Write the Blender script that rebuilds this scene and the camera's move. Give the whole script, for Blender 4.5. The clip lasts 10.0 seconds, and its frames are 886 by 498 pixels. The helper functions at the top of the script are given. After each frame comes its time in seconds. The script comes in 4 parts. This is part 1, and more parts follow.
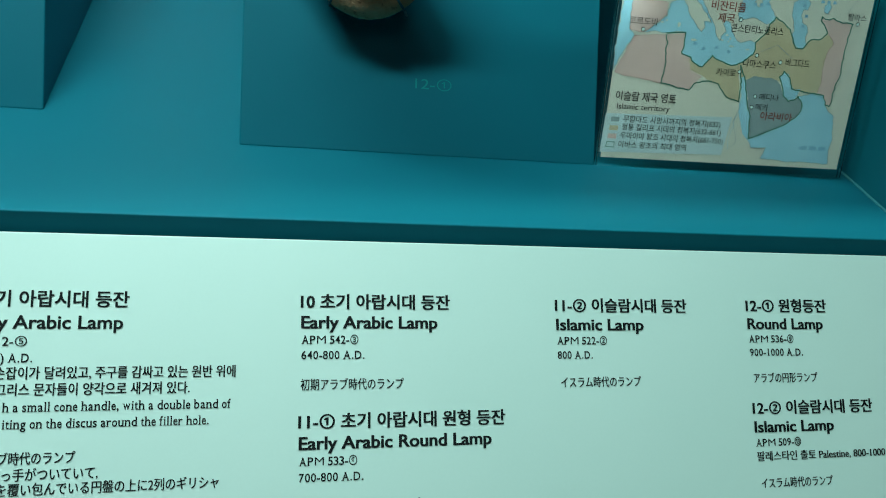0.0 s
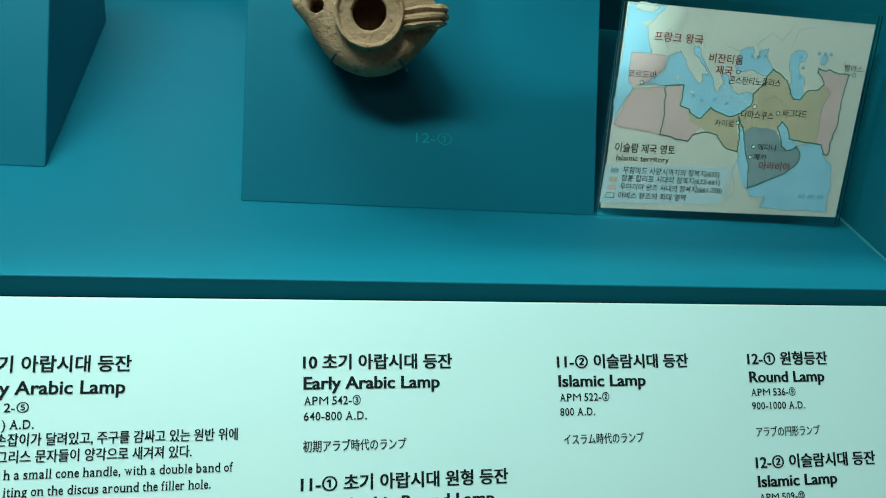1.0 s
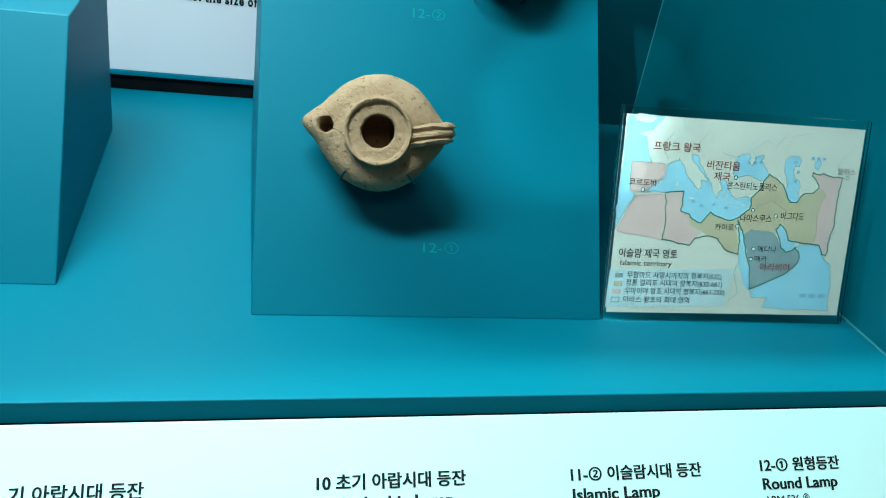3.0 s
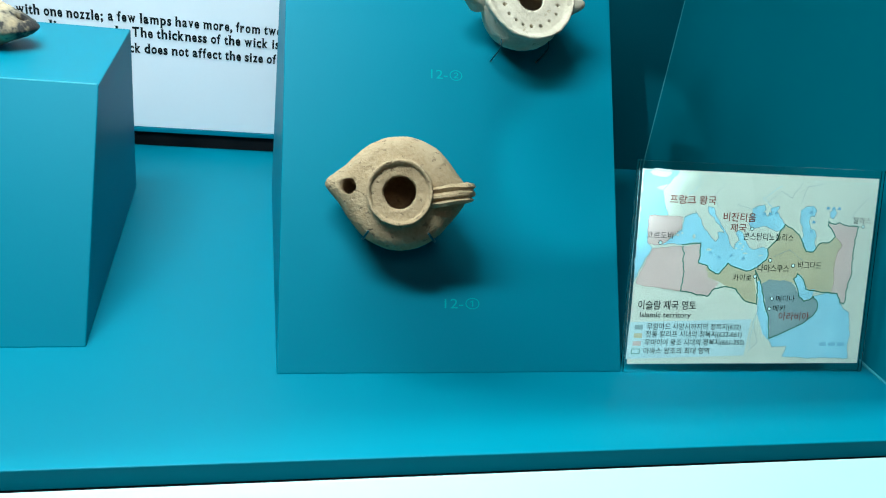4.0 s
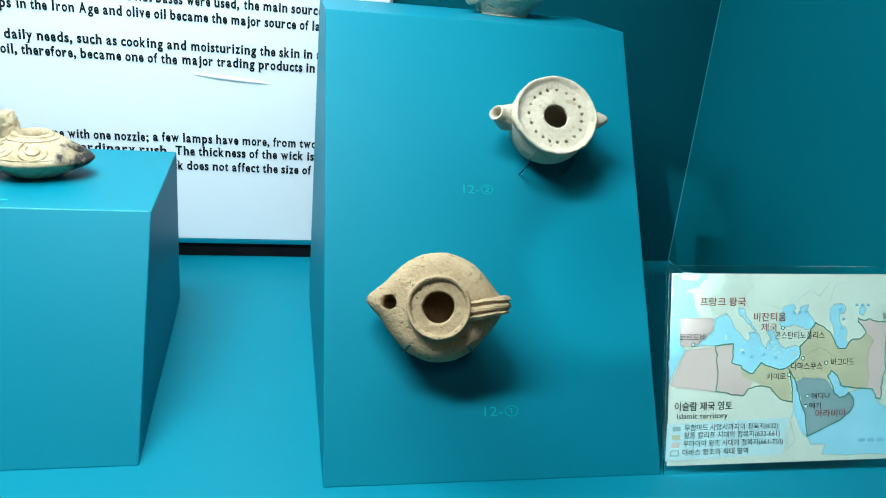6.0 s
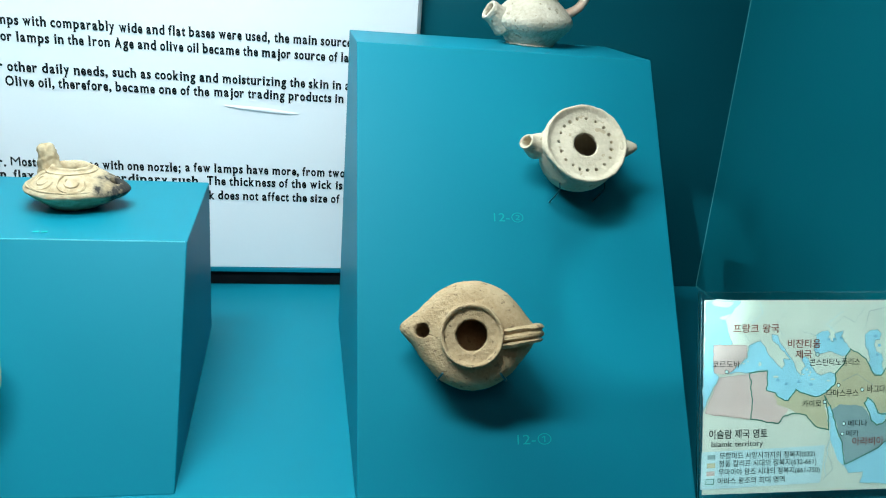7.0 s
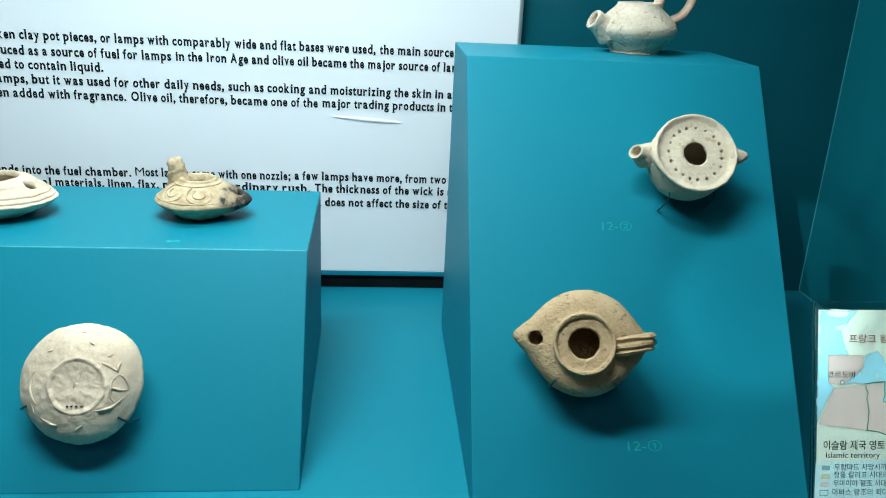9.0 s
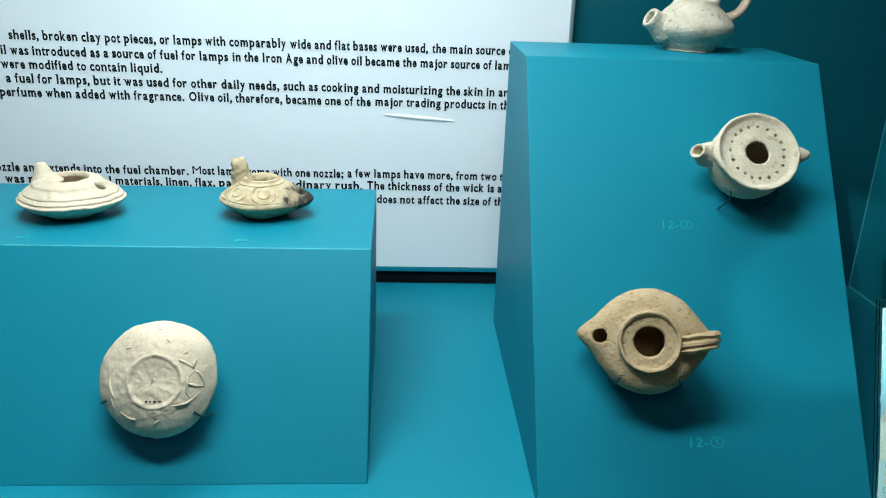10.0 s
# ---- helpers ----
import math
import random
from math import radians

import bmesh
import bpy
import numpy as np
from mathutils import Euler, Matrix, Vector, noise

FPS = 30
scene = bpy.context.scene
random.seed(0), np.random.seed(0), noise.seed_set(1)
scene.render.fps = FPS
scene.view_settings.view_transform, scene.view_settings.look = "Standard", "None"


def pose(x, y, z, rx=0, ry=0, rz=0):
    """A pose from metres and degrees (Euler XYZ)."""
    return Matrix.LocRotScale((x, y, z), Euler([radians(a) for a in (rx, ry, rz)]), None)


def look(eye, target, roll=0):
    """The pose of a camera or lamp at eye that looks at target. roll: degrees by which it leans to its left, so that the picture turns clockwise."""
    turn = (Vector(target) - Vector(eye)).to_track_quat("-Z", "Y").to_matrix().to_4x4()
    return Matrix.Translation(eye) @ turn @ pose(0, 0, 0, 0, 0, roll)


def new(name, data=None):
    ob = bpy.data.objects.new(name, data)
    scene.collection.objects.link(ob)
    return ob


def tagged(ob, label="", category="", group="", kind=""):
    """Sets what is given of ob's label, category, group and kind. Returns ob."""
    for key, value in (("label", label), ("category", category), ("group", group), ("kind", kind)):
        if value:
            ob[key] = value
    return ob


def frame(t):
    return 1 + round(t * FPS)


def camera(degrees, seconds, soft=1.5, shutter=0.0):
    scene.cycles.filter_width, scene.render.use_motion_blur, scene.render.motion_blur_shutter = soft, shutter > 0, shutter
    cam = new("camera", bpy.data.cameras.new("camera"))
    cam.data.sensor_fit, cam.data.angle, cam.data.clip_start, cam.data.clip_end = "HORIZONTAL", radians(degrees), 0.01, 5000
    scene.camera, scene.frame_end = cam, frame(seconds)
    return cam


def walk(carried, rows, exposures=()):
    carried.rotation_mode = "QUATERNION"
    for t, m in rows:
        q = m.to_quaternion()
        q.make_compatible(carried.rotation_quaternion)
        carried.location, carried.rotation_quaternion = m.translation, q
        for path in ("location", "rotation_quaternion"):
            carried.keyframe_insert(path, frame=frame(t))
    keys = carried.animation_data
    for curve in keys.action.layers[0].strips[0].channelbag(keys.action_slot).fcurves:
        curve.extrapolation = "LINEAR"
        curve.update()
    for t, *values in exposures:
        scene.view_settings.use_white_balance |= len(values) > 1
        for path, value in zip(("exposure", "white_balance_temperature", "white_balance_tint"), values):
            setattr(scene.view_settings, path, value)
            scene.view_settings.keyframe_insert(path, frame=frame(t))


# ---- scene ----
cam = camera(57.24, 10.0, 1.1)
PATH = [
    (0, look((0.0049, -0.4818, 0.2675), (0.1238, -0.0877, -0.0163), 11.22)),
    (0.5, look((0.0029, -0.4750, 0.2763), (0.1226, -0.0774, -0.0022), 11.13)),
    (1, look((0.0016, -0.4685, 0.2868), (0.1217, -0.0679, 0.0127), 10.88)),
    (1.5, look((-0.0043, -0.4637, 0.2894), (0.1210, -0.0569, 0.0271), 10.77)),
    (2, look((-0.0069, -0.4597, 0.2962), (0.1198, -0.0479, 0.0425), 10.53)),
    (2.5, look((-0.0091, -0.4572, 0.3024), (0.1176, -0.0401, 0.0575), 10.30)),
    (4, look((-0.0223, -0.4537, 0.3271), (0.0959, -0.0203, 0.1075), 8.40)),
    (4.5, look((-0.0252, -0.4542, 0.3349), (0.0879, -0.0142, 0.1261), 7.50)),
    (5, look((-0.0272, -0.4574, 0.3441), (0.0810, -0.0111, 0.1462), 6.55)),
    (5.5, look((-0.0321, -0.4595, 0.3515), (0.0739, -0.0081, 0.1645), 6.08)),
    (7, look((-0.0461, -0.4625, 0.3588), (0.0446, 0.0010, 0.1949), 4.68)),
    (7.5, look((-0.0522, -0.4626, 0.3588), (0.0288, 0.0036, 0.1973), 4.28)),
    (8, look((-0.0560, -0.4687, 0.3638), (0.0109, -0.0009, 0.2005), 3.47)),
    (8.5, look((-0.0624, -0.4706, 0.3667), (-0.0084, -0.0019, 0.2011), 3.07)),
    (9, look((-0.0743, -0.4727, 0.3724), (0.0089, 0.4159, 0.0515), 2.76)),
    (9.5, look((-0.0876, -0.4749, 0.3802), (-0.0219, 0.4159, 0.0475), 2.35)),
    (10, look((-0.1046, -0.4785, 0.3804), (-0.0497, 0.4159, 0.0457), 2.03)),
]

# ---- light and exposure ----
EXPOSURES = [(0.0, -0.92, 6850, 6), (1.0, -0.68, 6700, 7), (2.0, -0.36, 6500, 9), (2.7, -0.12, 6300, 9), (4.0, 0.14, 6150, 9), (5.5, 0.34, 6200, 10), (7.0, 0.1, 6450, 10), (8.0, 0.04, 6500, 10), (10.0, -0.14, 6550, 11)]
walk(cam, PATH, EXPOSURES)

world = bpy.data.worlds.new("room_air")
scene.world = world
world.use_nodes = True
world.node_tree.nodes["Background"].inputs[0].default_value = (0.35, 0.5, 0.55, 1)
world.node_tree.nodes["Background"].inputs[1].default_value = 0.02


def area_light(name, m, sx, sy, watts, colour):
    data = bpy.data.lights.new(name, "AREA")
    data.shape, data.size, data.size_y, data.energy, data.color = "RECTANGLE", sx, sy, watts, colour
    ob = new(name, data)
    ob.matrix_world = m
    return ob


CASE_LAMP_X, CASE_LAMP_Z = -0.205, 0.74
FRONT_Y, REAR_Y = -0.160, 0.20
area_light("case_lamp", pose(CASE_LAMP_X, FRONT_Y, CASE_LAMP_Z - 0.012, 0, 0, 0), 0.42, 0.06, 6.5, (0.86, 1.0, 1.0))
# Second case lamp, unseen, added to brighten the board and floor gap.
area_light("rear_fill_lamp", pose(CASE_LAMP_X, REAR_Y, CASE_LAMP_Z - 0.012, 0, 0, 0), 0.42, 0.06, 3.4, (0.86, 1.0, 1.0))
# No source known here: added above the label panel to brighten it.
area_light("label_fill_lamp", pose(0.08, -0.55, 2.52, 0, 0, 0), 0.8, 0.06, 64.0, (0.80, 1.0, 0.97))
# Weak unseen fill, added behind the viewer to lift the undersides.
area_light("front_fill_lamp", pose(-0.3, -2.4, 2.5, 48, 0, 0), 1.2, 0.5, 8.0, (1.0, 0.88, 0.76))

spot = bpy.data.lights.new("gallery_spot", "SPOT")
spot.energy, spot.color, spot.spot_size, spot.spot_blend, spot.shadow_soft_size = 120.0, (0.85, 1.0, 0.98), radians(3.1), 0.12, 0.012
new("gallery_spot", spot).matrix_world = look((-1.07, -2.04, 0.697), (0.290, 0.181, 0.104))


# ---- materials ----
def nodes_of(name):
    m = bpy.data.materials.new(name)
    m.use_nodes = True
    t = m.node_tree
    return m, t, t.nodes["Principled BSDF"]


def surface(name, a, b, scale=8.0, rough=0.5, bump=0.1, grain=400.0, spots=None, fine=0.25, distance=0.001, metal=0.0, gloss=0.5):
    """Two-colour mottling at a large and a small scale, fine relief, roughness that varies, and optional dark specks."""
    m, t, p = nodes_of(name)
    n, link = t.nodes, t.links.new
    co = n.new("ShaderNodeTexCoord")
    big, small = n.new("ShaderNodeTexNoise"), n.new("ShaderNodeTexNoise")
    big.inputs["Scale"].default_value, big.inputs["Detail"].default_value = scale, 5
    small.inputs["Scale"].default_value, small.inputs["Detail"].default_value = grain, 3
    link(co.outputs["Object"], big.inputs["Vector"])
    link(co.outputs["Object"], small.inputs["Vector"])
    add = n.new("ShaderNodeMath")
    add.operation = "MULTIPLY_ADD"
    link(small.outputs["Fac"], add.inputs[0])
    add.inputs[1].default_value = fine
    link(big.outputs["Fac"], add.inputs[2])
    ramp = n.new("ShaderNodeValToRGB")
    ramp.color_ramp.elements[0].position, ramp.color_ramp.elements[0].color = 0.36 + fine * 0.5, (*a, 1)
    ramp.color_ramp.elements[1].position, ramp.color_ramp.elements[1].color = 0.64 + fine * 0.5, (*b, 1)
    link(add.outputs[0], ramp.inputs["Fac"])
    colour = ramp.outputs["Color"]
    if spots:
        sn = n.new("ShaderNodeTexNoise")
        sn.inputs["Scale"].default_value, sn.inputs["Detail"].default_value = spots[1], 4
        link(co.outputs["Object"], sn.inputs["Vector"])
        sr = n.new("ShaderNodeValToRGB")
        sr.color_ramp.elements[0].position, sr.color_ramp.elements[1].position = spots[2], spots[2] + 0.07
        link(sn.outputs["Fac"], sr.inputs["Fac"])
        mix = n.new("ShaderNodeMixRGB")
        link(sr.outputs["Color"], mix.inputs["Fac"])
        link(colour, mix.inputs["Color1"])
        mix.inputs["Color2"].default_value = (*spots[0], 1)
        colour = mix.outputs["Color"]
    link(colour, p.inputs["Base Color"])
    rr = n.new("ShaderNodeMapRange")
    rr.inputs["To Min"].default_value, rr.inputs["To Max"].default_value = rough * 0.85, min(1, rough * 1.15)
    link(big.outputs["Fac"], rr.inputs["Value"])
    link(rr.outputs["Result"], p.inputs["Roughness"])
    p.inputs["Metallic"].default_value, p.inputs["Specular IOR Level"].default_value = metal, gloss
    bn = n.new("ShaderNodeBump")
    bn.inputs["Strength"].default_value, bn.inputs["Distance"].default_value = bump, distance
    height = small.outputs["Fac"]
    if spots:
        pit = n.new("ShaderNodeMath")
        pit.operation = "MULTIPLY_ADD"
        link(sr.outputs["Color"], pit.inputs[0])
        pit.inputs[1].default_value = -0.3
        link(height, pit.inputs[2])
        height = pit.outputs[0]
    link(height, bn.inputs["Height"])
    link(bn.outputs["Normal"], p.inputs["Normal"])
    return m


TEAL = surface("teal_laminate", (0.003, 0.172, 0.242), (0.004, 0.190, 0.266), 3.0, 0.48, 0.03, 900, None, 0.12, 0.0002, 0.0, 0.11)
# Wall teals set darker than the floor's; the back wall's is darkest.
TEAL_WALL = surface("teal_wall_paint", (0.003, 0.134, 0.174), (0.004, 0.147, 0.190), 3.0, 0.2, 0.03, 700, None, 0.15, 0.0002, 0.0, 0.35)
TEAL_BACK = surface("back_wall_teal", (0.002, 0.082, 0.112), (0.003, 0.091, 0.123), 3.0, 0.25, 0.03, 700, None, 0.15, 0.0002, 0.0, 0.3)
TEAL_INK = surface("pale_teal_lettering", (0.008, 0.33, 0.335), (0.012, 0.36, 0.365), 30, 0.25, 0.0, 600)
WHITE_BOARD = surface("cool_white_board", (0.74, 0.80, 0.85), (0.78, 0.83, 0.88), 2.5, 0.38, 0.04, 500, None, 0.15, 0.0003)
LABEL_WHITE = surface("white_label_film", (0.50, 0.80, 0.775), (0.54, 0.84, 0.815), 2.5, 0.42, 0.05, 600, None, 0.15, 0.0003)
INK = surface("black_print", (0.004, 0.009, 0.011), (0.008, 0.014, 0.016), 60, 0.75, 0.0, 500, None, 0.25, 0.001, 0.0, 0.12)
# Black for two strips whose colour does the work of shade in gaps.
BLACK = surface("black_gap_shade", (0.004, 0.006, 0.008), (0.008, 0.01, 0.012), 30, 0.8, 0.1, 500, None, 0.25, 0.001, 0.0, 0.1)
CLAY_TAN = surface("tan_fired_clay", (0.345, 0.245, 0.138), (0.43, 0.32, 0.192), 40, 0.9, 0.75, 420, ((0.23, 0.165, 0.10), 230, 0.62), 0.5, 0.0013, 0.0, 0.2)
CLAY_PALE = surface("pale_buff_clay", (0.51, 0.445, 0.335), (0.61, 0.54, 0.42), 40, 0.9, 0.5, 380, ((0.42, 0.34, 0.235), 150, 0.615), 0.5, 0.0014, 0.0, 0.2)
CLAY_WHITE = surface("chalky_white_clay", (0.49, 0.41, 0.31), (0.61, 0.52, 0.40), 36, 0.92, 0.35, 360, ((0.42, 0.34, 0.24), 190, 0.68), 0.5, 0.0012, 0.0, 0.2)
CLAY_JUG = surface("grey_buff_clay", (0.43, 0.375, 0.29), (0.56, 0.50, 0.405), 50, 0.9, 0.9, 330, ((0.28, 0.23, 0.165), 170, 0.63), 0.6, 0.0014, 0.0, 0.2)
CLAY_PINK = surface("pinkish_clay", (0.48, 0.33, 0.25), (0.58, 0.45, 0.36), 45, 0.9, 0.7, 280, None, 0.5, 0.0012, 0.0, 0.2)
STEEL = surface("brushed_aluminium", (0.55, 0.62, 0.66), (0.62, 0.70, 0.73), 20, 0.35, 0.1, 700, None, 0.2, 0.0003, 0.9)
BEAD = surface("clear_sealant", (0.03, 0.25, 0.30), (0.05, 0.30, 0.35), 40, 0.12, 0.3, 200)
PIN = surface("dark_pin_wire", (0.01, 0.06, 0.08), (0.02, 0.09, 0.11), 200, 0.3, 0.0, 500, None, 0.2, 0.001, 0.6)
ROOM_PAINT = surface("dark_gallery_paint", (0.05, 0.06, 0.065), (0.065, 0.075, 0.08), 2, 0.8, 0.1, 200)
ROOM_FLOOR = surface("grey_gallery_floor", (0.09, 0.085, 0.08), (0.13, 0.125, 0.12), 4, 0.5, 0.1, 120)
HOUSING = surface("white_lamp_housing", (0.7, 0.72, 0.72), (0.78, 0.8, 0.8), 10, 0.5, 0.05, 300)
PAPER = surface("cream_map_paper", (0.588, 0.691, 0.611), (0.630, 0.733, 0.650), 9, 0.55, 0.05, 700, None, 0.2, 0.0003)
SEA = surface("light_blue_print", (0.285, 0.661, 0.809), (0.340, 0.721, 0.860), 40, 0.55, 0.0, 500)
SEA_INK = surface("mid_blue_print", (0.190, 0.500, 0.690), (0.215, 0.530, 0.720), 40, 0.55, 0.0, 500)
PINK = surface("pink_print", (0.614, 0.513, 0.484), (0.659, 0.558, 0.524), 40, 0.55, 0.0, 500)
SAND = surface("ochre_print", (0.510, 0.518, 0.349), (0.546, 0.558, 0.390), 40, 0.55, 0.0, 500)
GREY = surface("grey_print", (0.231, 0.385, 0.409), (0.264, 0.424, 0.450), 40, 0.55, 0.0, 500)
LEGEND = surface("pale_blue_print", (0.453, 0.691, 0.726), (0.495, 0.742, 0.778), 40, 0.55, 0.0, 500)
GREEN = surface("green_print", (0.05, 0.24, 0.18), (0.07, 0.28, 0.21), 40, 0.55, 0.0, 500)
DOTS = surface("faded_red_print", (0.38, 0.24, 0.22), (0.42, 0.28, 0.25), 40, 0.55, 0.0, 500)
RED = surface("brown_red_print", (0.22, 0.04, 0.03), (0.27, 0.06, 0.04), 40, 0.55, 0.0, 500)

ACRYLIC, _t, _p = nodes_of("clear_acrylic")
_p.inputs["Base Color"].default_value = (0.93, 0.99, 0.98, 1)
_p.inputs["Roughness"].default_value, _p.inputs["IOR"].default_value = 0.02, 1.49
_p.inputs["Transmission Weight"].default_value = 1.0

DIFFUSER, _t, _p = nodes_of("lit_diffuser")
_p.inputs["Base Color"].default_value = (0.8, 0.8, 0.8, 1)
_p.inputs["Emission Color"].default_value = (0.86, 1.0, 1.0, 1)
_p.inputs["Emission Strength"].default_value = 6.0

# soot on the nozzle end of one lamp
CLAY_SOOT, _t, _p = nodes_of("buff_clay_with_soot")
_n, _l = _t.nodes, _t.links.new
_co, _sep = _n.new("ShaderNodeTexCoord"), _n.new("ShaderNodeSeparateXYZ")
_l(_co.outputs["Object"], _sep.inputs[0])
_nz, _fine = _n.new("ShaderNodeTexNoise"), _n.new("ShaderNodeTexNoise")
_nz.inputs["Scale"].default_value, _nz.inputs["Detail"].default_value = 130, 6
_fine.inputs["Scale"].default_value = 480
_l(_co.outputs["Object"], _nz.inputs["Vector"])
_l(_co.outputs["Object"], _fine.inputs["Vector"])
_ma = _n.new("ShaderNodeMath")
_ma.operation = "MULTIPLY_ADD"
_l(_nz.outputs["Fac"], _ma.inputs[0])
_ma.inputs[1].default_value = 0.045
_l(_sep.outputs["X"], _ma.inputs[2])
_mr = _n.new("ShaderNodeMapRange")
_mr.inputs["From Min"].default_value, _mr.inputs["From Max"].default_value = 0.046, 0.060
_l(_ma.outputs[0], _mr.inputs["Value"])
_cr = _n.new("ShaderNodeValToRGB")
_cr.color_ramp.elements[0].position, _cr.color_ramp.elements[0].color = 0.35, (0.36, 0.27, 0.155, 1)
_cr.color_ramp.elements[1].position, _cr.color_ramp.elements[1].color = 0.62, (0.50, 0.405, 0.265, 1)
_l(_nz.outputs["Fac"], _cr.inputs["Fac"])
_mx = _n.new("ShaderNodeMixRGB")
_l(_mr.outputs["Result"], _mx.inputs["Fac"])
_l(_cr.outputs["Color"], _mx.inputs["Color1"])
_mx.inputs["Color2"].default_value = (0.018, 0.016, 0.014, 1)
_l(_mx.outputs["Color"], _p.inputs["Base Color"])
_p.inputs["Roughness"].default_value = 0.82
_bn = _n.new("ShaderNodeBump")
_bn.inputs["Strength"].default_value, _bn.inputs["Distance"].default_value = 0.5, 0.001
_l(_fine.outputs["Fac"], _bn.inputs["Height"])
_l(_bn.outputs["Normal"], _p.inputs["Normal"])


# ---- building helpers ----
def finish(name, me, mat, parent=None, label="", smooth=False):
    me.name = name
    me.materials.clear()
    me.materials.append(mat)
    if smooth:
        me.polygons.foreach_set("use_smooth", [True] * len(me.polygons))
    ob = new(name, me)
    if parent:
        ob.parent = parent
    if label:
        ob["label"] = label
    return ob


def part(name, bm, mat, parent=None, label="", smooth=False):
    me = bpy.data.meshes.new(name)
    bmesh.ops.recalc_face_normals(bm, faces=bm.faces)
    bm.to_mesh(me)
    bm.free()
    return finish(name, me, mat, parent, label, smooth)


def thing(name, m, label, category, group="", kind=""):
    ob = new(name)
    ob.empty_display_size = 0.01
    ob.matrix_world = m
    return tagged(ob, label, category, group, kind)


def box(x0, x1, y0, y1, z0, z1, bevel=0.0, segments=2):
    bm = bmesh.new()
    bmesh.ops.create_cube(bm, size=1.0, matrix=Matrix.LocRotScale(((x0 + x1) / 2, (y0 + y1) / 2, (z0 + z1) / 2), None, (x1 - x0, y1 - y0, z1 - z0)))
    if bevel:
        bmesh.ops.bevel(bm, geom=bm.edges[:], offset=bevel, segments=segments, affect="EDGES", profile=0.5)
    return bm


def extruded(profile, x0, x1, bevel=0.0):
    """A prism along x from a profile of (y, z)."""
    bm = bmesh.new()
    a = [bm.verts.new((x0, y, z)) for y, z in profile]
    b = [bm.verts.new((x1, y, z)) for y, z in profile]
    bm.faces.new(a)
    bm.faces.new(b[::-1])
    for i in range(len(a)):
        j = (i + 1) % len(a)
        bm.faces.new((a[i], b[i], b[j], a[j]))
    bmesh.ops.recalc_face_normals(bm, faces=bm.faces)
    if bevel:
        bmesh.ops.bevel(bm, geom=bm.edges[:], offset=bevel, segments=2, affect="EDGES", profile=0.5)
    return bm


def smooth_path(points, steps=8):
    """Catmull-Rom through the points."""
    p = [Vector(q) for q in points]
    p = [2 * p[0] - p[1], *p, 2 * p[-1] - p[-2]]
    out = []
    for i in range(1, len(p) - 2):
        for k in range(steps):
            t = k / steps
            a, b, c, d = p[i - 1 : i + 3]
            out.append(0.5 * (2 * b + (c - a) * t + (2 * a - 5 * b + 4 * c - d) * t * t + (3 * b - a - 3 * c + d) * t ** 3))
    out.append(p[-2])
    return out


def sweep(points, section, side, steps=8, taper=None):
    """A closed section of (across, out) swept along a smooth path; side is the direction across."""
    path = smooth_path(points, steps)
    bm, rings, side = bmesh.new(), [], Vector(side).normalized()
    for i, p in enumerate(path):
        along = (path[min(i + 1, len(path) - 1)] - path[max(i - 1, 0)]).normalized()
        across = (side - along * side.dot(along)).normalized()
        out = along.cross(across)
        k = taper(i / (len(path) - 1)) if taper else 1.0
        rings.append([bm.verts.new(p + (across * u + out * v) * k) for u, v in section])
    for r, s in zip(rings, rings[1:]):
        for i in range(len(r)):
            j = (i + 1) % len(r)
            bm.faces.new((r[i], s[i], s[j], r[j]))
    bm.faces.new(rings[0][::-1])
    bm.faces.new(rings[-1])
    return bm


def roughen(bm, amount, seed):
    for v in bm.verts:
        v.co += noise.noise_vector(v.co * 160 + Vector((seed, 0, seed))) * amount
    return bm


def circle_section(radius, n=10, flat=1.0):
    return [(radius * math.cos(2 * math.pi * i / n), flat * radius * math.sin(2 * math.pi * i / n)) for i in range(n)]


def turned(profile, shape=None, segments=96, steps=5, rough=0.0004, seed=0.0):
    """A closed turned solid. The profile of (r, z) begins and ends on the axis; shape moves each point; rough makes it uneven."""
    pts = smooth_path([(r, 0, z) for r, z in profile], steps)
    bm, rings = bmesh.new(), []
    for k, p in enumerate(pts):
        r, z = max(p.x, 0.0), p.z
        if k in (0, len(pts) - 1):
            rings.append([bm.verts.new((0, 0, z))])
            continue
        r = max(r, 0.0004)
        ring = []
        for i in range(segments):
            a = 2 * math.pi * i / segments
            q = Vector((r * math.cos(a), r * math.sin(a), z))
            if shape:
                q = Vector(shape(q))
            nz = noise.noise_vector(q * 70 + Vector((seed, seed, 0))) * 0.6 + noise.noise_vector(q * 230 + Vector((0, seed, 3))) * 0.4
            ring.append(bm.verts.new(q + nz * rough))
        rings.append(ring)
    for r, s in zip(rings, rings[1:]):
        for i in range(segments):
            j = (i + 1) % segments
            if len(r) == 1:
                bm.faces.new((r[0], s[i], s[j]))
            elif len(s) == 1:
                bm.faces.new((r[i], s[0], r[j]))
            else:
                bm.faces.new((r[i], s[i], s[j], r[j]))
    bmesh.ops.recalc_face_normals(bm, faces=bm.faces)
    return bm


def height_on(profile, r):
    """The height of an outer profile, given from its rim inwards as (r, z), at radius r."""
    for (r0, z0), (r1, z1) in zip(profile, profile[1:]):
        if r0 >= r >= r1:
            return z0 + (z1 - z0) * (r0 - r) / max(r0 - r1, 1e-6)
    return profile[-1][1] if r < profile[-1][0] else profile[0][1]


